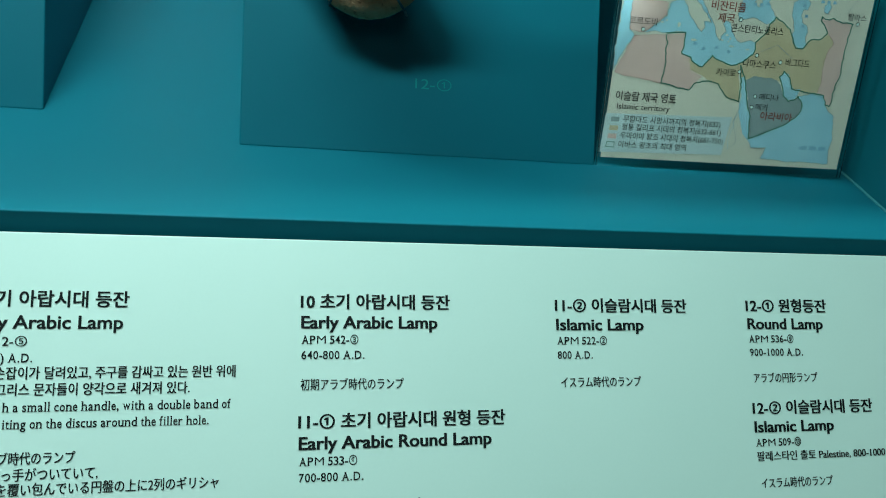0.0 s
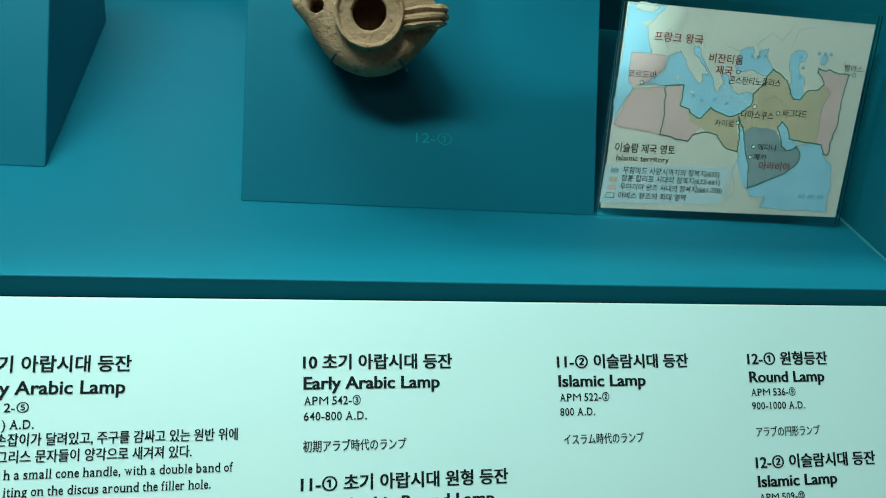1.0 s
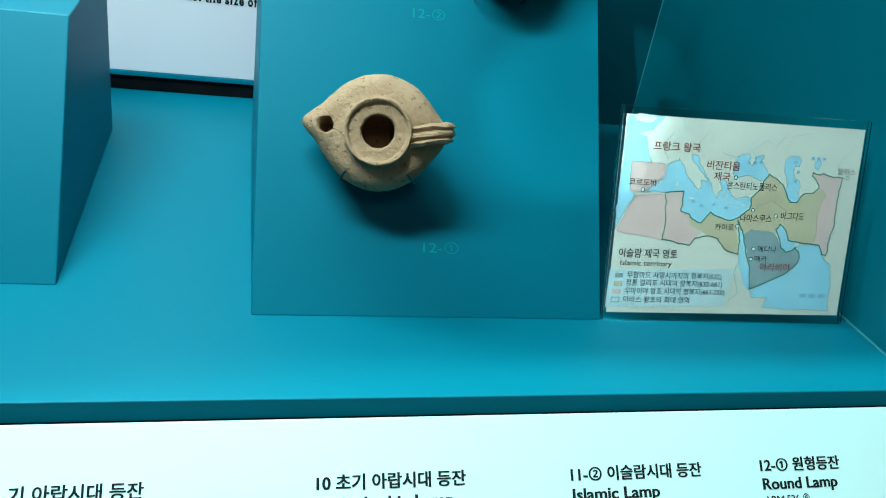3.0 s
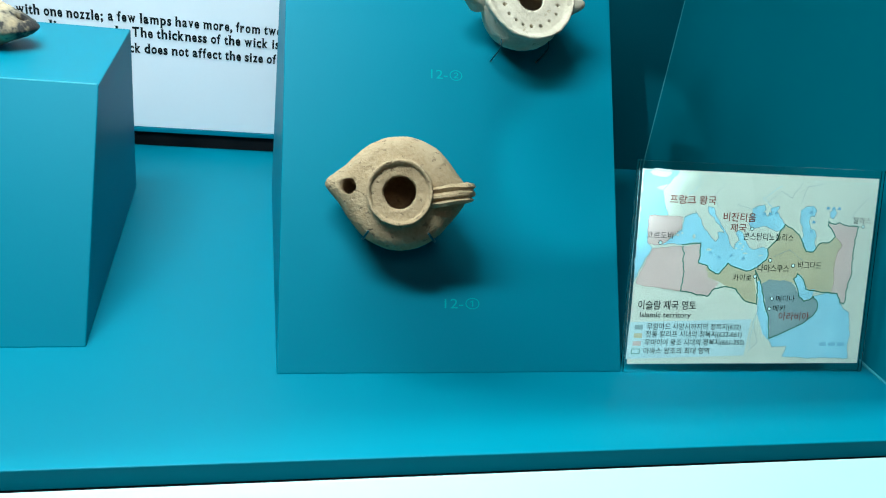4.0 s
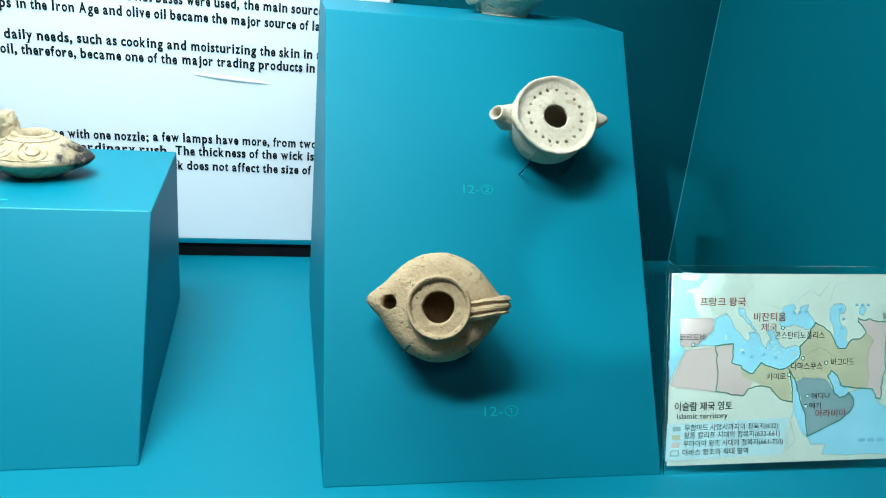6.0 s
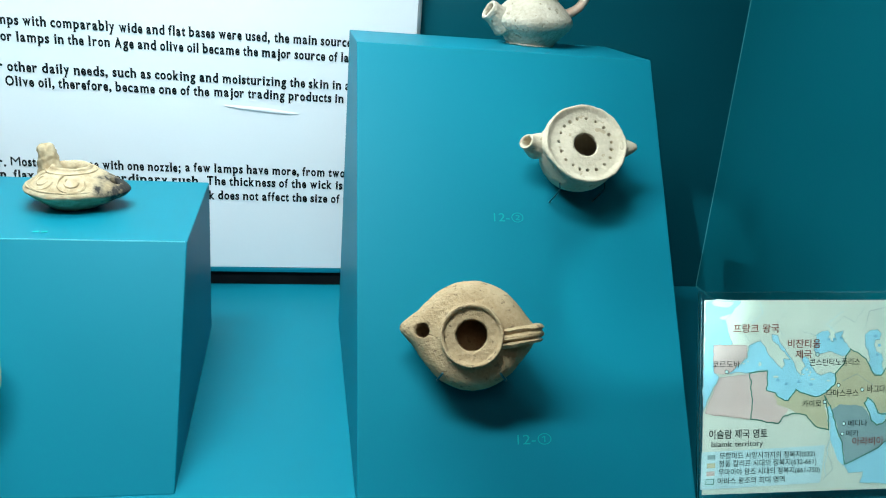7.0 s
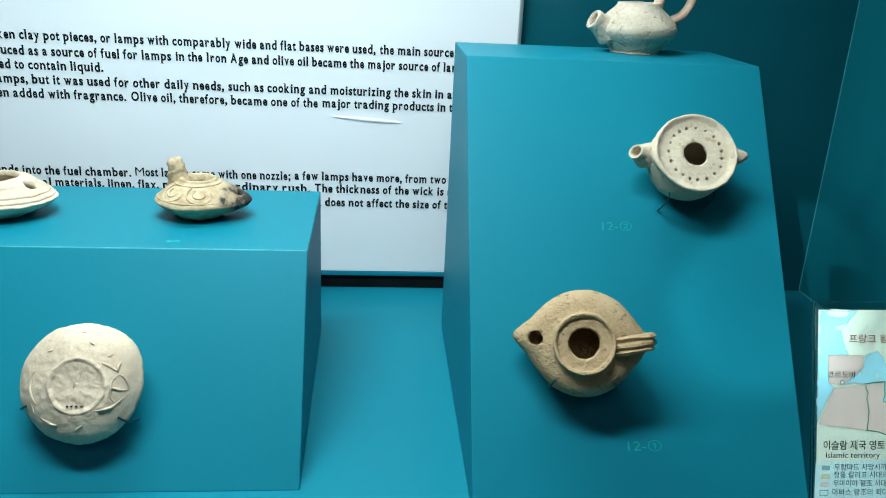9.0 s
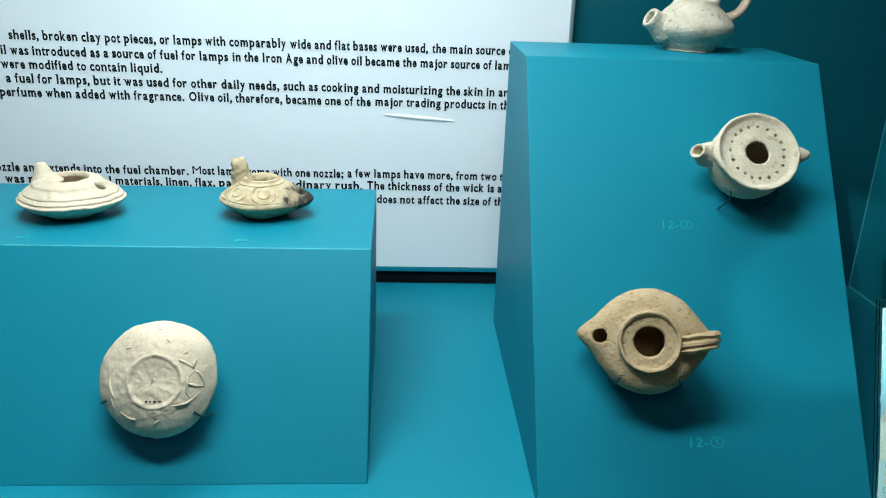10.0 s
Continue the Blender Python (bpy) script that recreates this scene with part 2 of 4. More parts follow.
def pierced(bm, drills):
    """The solid with round holes bored into it. A drill: (foot, tip, radius)."""
    me = bpy.data.meshes.new("solid")
    bm.to_mesh(me)
    bm.free()
    cut = bmesh.new()
    for foot, tip, radius in drills:
        foot, tip = Vector(foot), Vector(tip)
        turn = (tip - foot).to_track_quat("Z", "Y").to_matrix().to_4x4()
        bmesh.ops.create_cone(cut, cap_ends=True, segments=20 if radius > 0.002 else 8, radius1=radius, radius2=radius * 1.08,
                              depth=(tip - foot).length, matrix=Matrix.Translation((foot + tip) / 2) @ turn)
    cm = bpy.data.meshes.new("drill")
    cut.to_mesh(cm)
    cut.free()
    a, b = new("solid", me), new("drill", cm)
    mod = a.modifiers.new("bore", "BOOLEAN")
    mod.object, mod.operation, mod.solver = b, "DIFFERENCE", "EXACT"
    deps = bpy.context.evaluated_depsgraph_get()
    out = bpy.data.meshes.new_from_object(a.evaluated_get(deps))
    for ob in (a, b):
        data = ob.data
        bpy.data.objects.remove(ob)
        bpy.data.meshes.remove(data)
    return out


def lettering(parent, body, x0, x1, base, size, m, mat, bold=0.0, name="lettering", rise=0.0, strike=0.0):
    """Printed words from x0 to x1 on a baseline, in the plane m; size is the height of an em; rise tilts the line."""
    cu = bpy.data.curves.new("words", "FONT")
    cu.body, cu.offset, cu.resolution_u = body, bold, 3
    tmp = new("words", cu)
    me = bpy.data.meshes.new_from_object(tmp.evaluated_get(bpy.context.evaluated_depsgraph_get()))
    bpy.data.objects.remove(tmp)
    bpy.data.curves.remove(cu)
    co = np.empty(len(me.vertices) * 3)
    me.vertices.foreach_get("co", co)
    co = co.reshape(-1, 3)
    lo, hi = co[:, 0].min(), co[:, 0].max()
    co[:, 0] = x0 + (co[:, 0] - lo) * (x1 - x0) / (hi - lo)
    co[:, 1] = base + co[:, 1] * size + (co[:, 0] - x0) * rise
    me.vertices.foreach_set("co", co.ravel())
    if strike:
        bm = bmesh.new()
        bm.from_mesh(me)
        again = bmesh.ops.duplicate(bm, geom=bm.verts[:] + bm.edges[:] + bm.faces[:])["geom"]
        bmesh.ops.translate(bm, vec=(strike, 0, 0.00006), verts=[g for g in again if isinstance(g, bmesh.types.BMVert)])
        bm.to_mesh(me)
        bm.free()
    me.transform(m)
    return finish(name, me, mat, parent)


SERIF_WIDTHS = {"a": 500, "b": 556, "c": 444, "d": 556, "e": 444, "f": 333, "g": 500, "h": 556, "i": 278, "j": 333, "k": 556, "l": 278, "m": 833, "n": 556, "o": 500, "p": 556,
                "q": 556, "r": 444, "s": 389, "t": 333, "u": 556, "v": 500, "w": 722, "x": 500, "y": 500, "z": 444, " ": 250, ",": 250, ".": 250, ";": 333, "-": 333, "(": 333, ")": 333,
                "A": 722, "D": 722, "I": 389, "M": 944, "O": 778, "P": 611, "T": 667}
GLYPHS = {}


def glyph(letter, bold):
    """One letter of the built-in font as (points, faces), with small feet added to its upright strokes."""
    if (letter, bold) in GLYPHS:
        return GLYPHS[letter, bold]
    cu = bpy.data.curves.new("letter", "FONT")
    cu.body, cu.offset, cu.resolution_u = letter, 0.0 if letter == "M" else bold, 3
    tmp = new("letter", cu)
    me = bpy.data.meshes.new_from_object(tmp.evaluated_get(bpy.context.evaluated_depsgraph_get()))
    bpy.data.objects.remove(tmp)
    bpy.data.curves.remove(cu)
    pts, faces = [[v.co.x, v.co.y, 0.0] for v in me.vertices], [list(p.vertices) for p in me.polygons]
    lo, hi = min(p[0] for p in pts), max(p[0] for p in pts)
    wide = hi - lo
    width = SERIF_WIDTHS.get(letter, 500 if letter in "0123456789" else 860) / 1000
    upright = letter in "abdfhijklmnpqruvwxyITAPD1"
    aim = wide if wide < 0.2 else min(1.3, max(0.75, width * (0.80 if upright else 0.86) / wide)) * wide
    for p in pts:
        p[0] = width / 2 + (p[0] - (lo + hi) / 2) * aim / wide
    if upright:
        sides = {}
        for f in faces:
            middle = sum(pts[i][1] for i in f) / len(f)
            for i, j in zip(f, f[1:] + f[:1]):
                sides.setdefault((min(i, j), max(i, j)), []).append(middle)
        for (i, j), middles in sides.items():
            a, b = sorted((pts[i], pts[j]))
            if len(middles) > 1 or abs(a[1] - b[1]) > 0.006 or not 0.04 < b[0] - a[0] < 0.22:
                continue
            y = (a[1] + b[1]) / 2
            foot = middles[0] > y and (abs(y) < 0.03 or y < -0.15)
            head = middles[0] < y and y > 0.40 and letter not in "at1"
            if foot or head:
                t, k = 0.045 if foot else -0.045, len(pts)
                pts += [[a[0] - 0.055, y, 0.0], [b[0] + (0.055 if foot else 0.0), y, 0.0], [b[0] + (0.055 if foot else 0.0), y + t, 0.0], [a[0] - 0.055, y + t, 0.0]]
                pts[k:k + 4] = [[p[0], p[1], 0.004] for p in pts[k:k + 4]]
                faces.append([k, k + 1, k + 2, k + 3] if foot else [k + 3, k + 2, k + 1, k])
    bpy.data.meshes.remove(me)
    GLYPHS[letter, bold] = pts, faces, width
    return GLYPHS[letter, bold]


def book_lettering(parent, body, x0, x1, base, size, m, mat, bold=0.0, name="lettering", rise=0.0):
    """Words set with the letter widths of a bold book face, from x0 to x1 on a baseline."""
    v, f, x = [], [], 0.0
    for letter in body:
        if letter == " ":
            x += 0.25
            continue
        pts, faces, width = glyph(letter, bold)
        k = len(v)
        v += [(x + p[0], p[1], p[2]) for p in pts]
        f += [[k + i for i in face] for face in faces]
        x += width
    lo, hi = min(p[0] for p in v), max(p[0] for p in v)
    scale = (x1 - x0) / (hi - lo)
    me = bpy.data.meshes.new(name)
    me.from_pydata([(x0 + (p[0] - lo) * scale, base + p[1] * size + (p[0] - lo) * scale * rise, p[2] * size) for p in v], [], f)
    me.transform(m)
    return finish(name, me, mat, parent)


def flat(name, outline, m, mat, parent, lift=0.0):
    """A flat printed patch."""
    me = bpy.data.meshes.new(name)
    me.from_pydata([(x, y, lift) for x, y in outline], [], [list(range(len(outline)))])
    me.transform(m)
    return finish(name, me, mat, parent)


def ribbon(name, points, width, m, mat, parent, lift=0.0, dashes=0):
    """A flat printed line; dashes breaks it into short strokes."""
    path = [Vector((x, y, 0)) for x, y in points]
    bits = []
    for a, b in zip(path, path[1:]):
        k = max(1, int((b - a).length / dashes)) if dashes else 1
        for i in range(k):
            s, e = i / k, (i + (0.6 if dashes else 1.0)) / k
            bits.append((a.lerp(b, s), a.lerp(b, e)))
    v, f = [], []
    for i, (a, b) in enumerate(bits):
        d = (b - a).normalized()
        n = Vector((-d.y, d.x, 0)) * width / 2
        e = d * (0 if dashes else width * 0.35)
        v += [tuple(q + Vector((0, 0, lift + 0.000002 * (i % 3)))) for q in (a - n - e, b - n + e, b + n + e, a + n - e)]
        f.append((4 * i, 4 * i + 1, 4 * i + 2, 4 * i + 3))
    me = bpy.data.meshes.new(name)
    me.from_pydata(v, [], f)
    me.transform(m)
    return finish(name, me, mat, parent)


# ---- the gallery room round the case ----
def setting(name, bm, mat, label, category):
    return tagged(part(name, bm, mat), label, category, kind="structure")


setting("floor", box(-3.2, 2.8, -4.2, 0.8, -1.05, -0.95), ROOM_FLOOR, "grey gallery floor under the display case", "floor")
setting("ceiling", box(-3.2, 2.8, -4.2, 0.8, 2.6, 2.7), ROOM_PAINT, "dark painted gallery ceiling", "ceiling")
setting("wall_north", box(-3.2, 2.8, 0.8, 0.9, -0.95, 2.6), ROOM_PAINT, "dark gallery wall behind the display case", "wall")
setting("wall_south", box(-3.2, 2.8, -4.3, -4.2, -0.95, 2.6), ROOM_PAINT, "dark gallery wall facing the display case", "wall")
setting("wall_west", box(-3.3, -3.2, -4.2, 0.8, -0.95, 2.6), ROOM_PAINT, "dark gallery side wall", "wall")
setting("wall_east", box(2.8, 2.9, -4.2, 0.8, -0.95, 2.6), ROOM_PAINT, "dark gallery side wall", "wall")

# ---- the display case ----
CASE_L, CASE_R, CASE_BACK = -1.05, 0.468, 0.4267
LIP_Y = -0.085
CORNER_X = 0.4590
setting("case_floor", extruded([(LIP_Y, 0.0), (LIP_Y, -0.0145), (CASE_BACK, -0.0145), (CASE_BACK, 0.0)], CASE_L, CASE_R, 0.0008), TEAL,
        "glossy teal floor board of a museum display case", "display floor")
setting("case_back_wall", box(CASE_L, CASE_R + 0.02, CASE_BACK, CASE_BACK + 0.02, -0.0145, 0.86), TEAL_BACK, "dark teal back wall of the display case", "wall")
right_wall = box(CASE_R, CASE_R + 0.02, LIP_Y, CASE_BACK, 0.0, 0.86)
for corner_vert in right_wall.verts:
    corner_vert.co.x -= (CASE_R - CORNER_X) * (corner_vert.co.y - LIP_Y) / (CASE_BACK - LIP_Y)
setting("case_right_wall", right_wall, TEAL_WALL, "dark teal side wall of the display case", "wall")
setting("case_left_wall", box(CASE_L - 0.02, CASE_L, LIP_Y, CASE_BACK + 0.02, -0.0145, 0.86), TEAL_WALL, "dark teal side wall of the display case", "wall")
# Unseen top; its front edge keeps the label fill out of the case.
setting("case_ceiling", box(CASE_L - 0.02, CASE_R + 0.02, -0.222, CASE_BACK + 0.02, 0.86, 0.88), TEAL_WALL, "unseen teal canopy assumed over the display case", "ceiling")
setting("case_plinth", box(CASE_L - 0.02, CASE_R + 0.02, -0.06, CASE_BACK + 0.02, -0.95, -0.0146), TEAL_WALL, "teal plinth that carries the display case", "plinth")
setting("floor_joint", sweep([(CASE_R - 0.0005, -0.08, 0.0006), (0.6 * CASE_R + 0.4 * CORNER_X - 0.0004, 0.12, 0.0006), (CORNER_X - 0.0005, 0.425, 0.0006)], circle_section(0.0011, 8), (1, 0, 0)),
        BEAD, "clear sealant bead along the foot of the wall", "trim")

setting("corner_joint", sweep([(CORNER_X - 0.0003, CASE_BACK - 0.0003, 0.002), (CORNER_X - 0.0003, CASE_BACK - 0.0003, 0.4), (CORNER_X - 0.0003, CASE_BACK - 0.0003, 0.858)], circle_section(0.0007, 8), (1, 0, 0)),
        BEAD, "clear sealant bead up the corner of the walls", "trim")

# Fixtures are out of view; the rear one belongs to the added fill.
for lamp_y in (FRONT_Y, REAR_Y):
    strip = thing("strip_lamp", pose(CASE_LAMP_X, lamp_y, CASE_LAMP_Z), "unseen white strip lamp under the canopy of the case", "lamp", "strip lamps in the canopy")
    part("housing", extruded([(-0.058, 0.1195), (-0.058, 0.0), (-0.053, -0.004), (-0.053, 0.012), (0.053, 0.012), (0.053, -0.004), (0.058, 0.0), (0.058, 0.1195)], -0.23, 0.23), HOUSING, strip)
    part("diffuser", box(-0.22, 0.22, -0.051, 0.051, 0.002, 0.008, 0.001), DIFFUSER, strip, "lit white diffuser")

# ---- the sloping label panel in front ----
BEND_Y, BEND_Z = -0.0935, -0.0085
SLOPE = math.radians(45)
END = 0.23
low = (BEND_Y - END * math.cos(SLOPE), BEND_Z - END * math.sin(SLOPE))
label_panel = thing("label_panel", pose(0, 0, 0), "white sloping label panel printed with black multilingual captions", "label panel", kind="structure")
part("board", extruded([(-0.0935, -0.0085), low, (low[0], low[1] - 0.02), (-0.0605, low[1] - 0.02), (-0.0605, -0.030), (-0.0915, -0.030), (-0.0915, -0.0095)], CASE_L - 0.02, CASE_R + 0.02, 0.0004), LABEL_WHITE, label_panel)
# Black filler gives the open gap its shade by colour.
part("gap_strip", box(CASE_L - 0.02, CASE_R + 0.02, -0.0913, -0.0607, -0.0296, -0.0150), BLACK, label_panel, "black strip standing for shade between panel and case floor")


def label_plane():
    """x to the right, y up the slope, origin where the slope's plane meets the lip's line."""
    return Matrix.Translation((0, -0.0935, -0.0085)) @ Matrix.Rotation(SLOPE, 4, "X") @ Matrix.Translation((0, 0, 0.0004))


LP = label_plane()
TITLE, MID, SMALL, JP = 0.0096, 0.0100, 0.0066, 0.0070


def caption(x, s, head, head_x, name, name_x, code, code_x, date, date_x, kana, kana_x, kana_in, place=False):
    """One caption: title, English name, inventory code, date and Japanese line, s metres down the slope."""
    lettering(label_panel, head, x, head_x, -s, TITLE, LP, INK, 0.012, strike=0.0004)
    lettering(label_panel, name, x + 0.0004, name_x, -s - 0.0118, MID, LP, INK, 0.014, strike=0.0004)
    book_lettering(label_panel, code, x + 0.0007, code_x, -s - 0.0206, SMALL, LP, INK, 0.014)
    if "Palestine" in date:
        lettering(label_panel, date, x + 0.0008, date_x, -s - 0.0293, SMALL, LP, INK, strike=0.0003)
    else:
        book_lettering(label_panel, date, x + 0.0008, date_x, -s - 0.0293, SMALL, LP, INK, 0.014)
    lettering(label_panel, kana, x + kana_in, kana_x, -s - 0.0462, JP, LP, INK, strike=0.00018)


caption(0.0371, 0.0390, "10 초기 아랍시대 등잔", 0.1248, "Early Arabic Lamp", 0.1170, "APM 542-③", 0.0703, "640-800 A.D.", 0.0739, "初期アラブ時代のランプ", 0.0967, 0.0006)
caption(0.0367, 0.1066, "11-① 초기 아랍시대 원형 등잔", 0.1578, "Early Arabic Round Lamp", 0.1491, "APM 533-⑥", 0.0699, "700-800 A.D.", 0.0735, "初期アラブ時代の円形ランプ", 0.1060, 0.0006)
caption(0.1920, 0.0398, "11-② 이슬람시대 등잔", 0.2819, "Islamic Lamp", 0.2510, "APM 522-②", 0.2258, "800 A.D.", 0.2159, "イスラム時代のランプ", 0.2475, 0.0024)
caption(0.3255, 0.0388, "12-① 원형등잔", 0.3866, "Round Lamp", 0.3828, "APM 536-⑨", 0.3597, "900-1000 A.D.", 0.3662, "アラブの円形ランプ", 0.3754, 0.0023)
caption(0.3254, 0.1050, "12-② 이슬람시대 등잔", 0.4161, "Islamic Lamp", 0.3848, "APM 509-⑬", 0.3594, "팔레스타인 출토 Palestine, 800-1000", 0.4230, "イスラム時代のランプ", 0.3807, 0.0027)
for words, x0, x1, s, size, bold in (
        ("기 아랍시대 등잔", -0.1215, -0.0553, 0.0390, TITLE, 0.012), ("y Arabic Lamp", -0.1200, -0.0579, 0.0513, MID, 0.012),
        ("2-⑤", -0.1168, -0.1050, 0.0603, SMALL, 0), (") A.D.", -0.1172, -0.1017, 0.0690, SMALL, 0),
        ("손잡이가 달려있고, 주구를 감싸고 있는 원반 위에", -0.1195, 0.0018, 0.0772, 0.0072, 0.004),
        ("그리스 문자들이 양각으로 새겨져 있다.", -0.1185, -0.0222, 0.0858, 0.0072, 0.004),
        ("h a small cone handle, with a double band of", -0.1146, -0.0002, 0.0945, 0.0070, 0), ("iting on the discus around the filler hole.", -0.1141, -0.0115, 0.1031, 0.0070, 0),
        ("ブ時代のランプ", -0.1150, -0.0783, 0.1208, JP, 0), ("取っ手がついていて,", -0.1190, -0.0668, 0.1290, JP, 0), ("ごを覆い包んでいる円盤の上に2列のギリシャ", -0.1200, -0.0055, 0.1364, JP, 0)):
    if words.isascii() and size < MID:
        book_lettering(label_panel, words, x0, x1, -s, size, LP, INK, 0.013)
    else:
        lettering(label_panel, words, x0, x1, -s, size, LP, INK, bold, strike=0.00025)

# ---- the printed board on the back wall ----
BOARD_Y, BOARD_R, BOARD_Z = 0.4164, 0.0785, 0.0222
board = thing("information_board", pose(0, 0, 0), "white wall board printed with black English text", "information board")
part("panel", box(CASE_L + 0.02, BOARD_R, BOARD_Y, CASE_BACK - 0.0005, BOARD_Z, 0.60, 0.0006), WHITE_BOARD, board)
part("edge_trim", box(BOARD_R + 0.0003, BOARD_R + 0.0038, BOARD_Y - 0.0015, CASE_BACK - 0.0005, BOARD_Z - 0.004, 0.60, 0.0008), STEEL, board, "thin pale metal edge trim")
part("bottom_rail", box(CASE_L + 0.02, BOARD_R, BOARD_Y - 0.0012, CASE_BACK - 0.0005, BOARD_Z - 0.0052, BOARD_Z - 0.0004, 0.0006), TEAL, board, "thin teal bottom rail")
# The recess holds only shade; a black box puts it in by colour.
part("shadow_gap", box(CASE_L + 0.02, BOARD_R, BOARD_Y + 0.004, CASE_BACK - 0.0005, 0.0005, BOARD_Z - 0.0056), BLACK, board, "black strip standing for shade under the board")
BP = Matrix.Translation((0, BOARD_Y - 0.0005, 0)) @ Matrix.Rotation(math.radians(90), 4, "X")
for words, x0, x1, z in (
        ("lamps were modified to contain liquid.", -0.560, -0.3573, 0.2440),
        ("shells, broken clay pot pieces,", -0.5126, -0.3614, 0.2740),
        ("or lamps with comparably", -0.3575, -0.2253, 0.2733),
        ("wide and flat bases were used,", -0.2214, -0.0734, 0.2725),
        ("the main source of", -0.0690, 0.0231, 0.2719),
        ("oil was introduced as a source of fuel for lamps", -0.5292, -0.2870, 0.2583),
        ("in the Iron Age and olive oil", -0.2827, -0.1447, 0.2573),
        ("became the major source of lamp", -0.1412, 0.0241, 0.2565),
        ("a fuel for lamps, but it was used for other daily needs,", -0.5218, -0.2338, 0.2290),
        ("such as cooking and moisturizing the skin in arid", -0.2294, 0.0260, 0.2278),
        ("perfume when added with fragrance.", -0.5309, -0.3364, 0.2142),
        ("Olive oil, therefore, became one of the", -0.3312, -0.1349, 0.2136),
        ("major trading products in the", -0.1304, 0.0237, 0.2132),
        ("nozzle and extends into the fuel chamber.", -0.5544, -0.3381, 0.1313),
        ("Most lamps come with one nozzle;", -0.3336, -0.1656, 0.1313),
        ("a few lamps have more, from two to", -0.1610, 0.0217, 0.1314),
        ("was made of natural", -0.5400, -0.4240, 0.1179),
        ("materials, linen, flax,", -0.4200, -0.3095, 0.1177),
        ("papyrus or ordinary rush.", -0.3059, -0.1439, 0.1175),
        ("The thickness of the wick is an", -0.1388, 0.0226, 0.1173),
        ("wick", -0.1542, -0.1313, 0.1012),
        ("does not affect the size of the", -0.1276, 0.0235, 0.1014)):
    book_lettering(board, words, x0, x1, z, 0.0136, BP, INK, 0.033, rise=-0.005)
bm = bmesh.new()
bmesh.ops.create_uvsphere(bm, u_segments=32, v_segments=12, radius=1.0, matrix=Matrix.Translation((-0.081, BOARD_Y - 0.0002, 0.2005)) @ Matrix.Rotation(radians(4), 4, "Y") @ Matrix.Diagonal((0.039, 0.0011, 0.0022, 1)))
part("film_blister", bm, WHITE_BOARD, board, "raised blister in the white film", True)

# ---- stepped plinths with sloping fronts ----
RB_TOP, RB_FRONT, RB_BACK = 0.297, 0.206, 0.3154
LB_TOP, LB_FRONT, LB_BACK = 0.1497, 0.1023, 0.2735


def plinth(name, m, x0, x1, front, back, top, label):
    p = thing(name, m, label, "display block", "sloping display blocks")
    part("block", extruded([(0, 0), (back, 0), (back, top), (front, top)], x0, x1, 0.0009), TEAL, p)
    return p


right_block = plinth("display_block", pose(0, 0, 0, 0, 0, -0.3), 0.0, 0.25, RB_FRONT, RB_BACK, RB_TOP, "tall glossy teal display block with a sloping front")
left_block = plinth("display_block", pose(-0.1238, 0.0323, 0, 0, 0, 0.3), -0.72, 0.0, LB_FRONT, LB_BACK, LB_TOP, "low wide glossy teal display block with a sloping front")


# Strip of paler teal along the low block's top front edge.
EDGE = surface("paler_teal_edge", (0.03, 0.30, 0.37), (0.06, 0.36, 0.43), 60, 0.4, 0.1, 300)
part("edge_strip", sweep([(-0.7185, LB_FRONT + 0.0006, LB_TOP - 0.0003), (-0.36, LB_FRONT + 0.0006, LB_TOP - 0.0003), (-0.0015, LB_FRONT + 0.0006, LB_TOP - 0.0003)], circle_section(0.0007, 8), (0, 1, 0)), EDGE, left_block, "thin paler strip along the top front edge")


def on_slope(origin_x, origin_y, front, top, x, along, turn=0.0, yaw=0.0):
    """A pose on a sloping front: x across, along up the slope, z out of it."""
    tilt = math.atan2(top, front)
    return Matrix.Translation((origin_x, origin_y, 0)) @ Matrix.Rotation(radians(yaw), 4, "Z") @ Matrix.Translation((x, 0, 0)) \
        @ Matrix.Rotation(tilt, 4, "X") @ Matrix.Translation((0, along, 0)) @ Matrix.Rotation(radians(turn), 4, "Z")


S1 = on_slope(0, 0, RB_FRONT, RB_TOP, 0, 0)
lettering(right_block, "12-①", 0.1157, 0.1413, 0.0455, 0.0098, S1 @ Matrix.Translation((0, 0, 0.0004)), TEAL_INK)
lettering(right_block, "12-②", 0.1058, 0.1295, 0.2140, 0.0096, S1 @ Matrix.Translation((0, 0, 0.0004)), TEAL_INK)
for x in (-0.285, -0.112):
    for k in range(2):
        part("number_bar", box(x + k * 0.006, x + k * 0.006 + 0.004, 0.118, 0.1215, LB_TOP, LB_TOP + 0.0004), TEAL_INK, left_block)


def pin(block, m, x, y, height):
    part("pin", sweep([(m @ Vector((x, y, -0.002))), (m @ Vector((x, y, height * 0.6))), (m @ Vector((x, y + 0.001, height))), (m @ Vector((x, y + 0.006, height + 0.002)))],
                      circle_section(0.0006, 6), (1, 0.2, 0.1), 3), PIN, block, "thin dark mounting pin", True)


def clip(block, m, angle, r, z):
    """A bent pin that comes out of the block beside a lamp and hooks over its edge."""
    c, s = math.cos(radians(angle)), math.sin(radians(angle))
    part("pin", sweep([m @ Vector((c * q, s * q, h)) for q, h in ((r + 0.0012, -0.006), (r + 0.0012, z - 0.012), (r + 0.0008, z), (r - 0.003, z + 0.0052), (r - 0.0062, z + 0.0066))],
                      circle_section(0.0008, 8), (-s, c, 0.1), 4), PIN, block, "thin dark mounting pin", True)


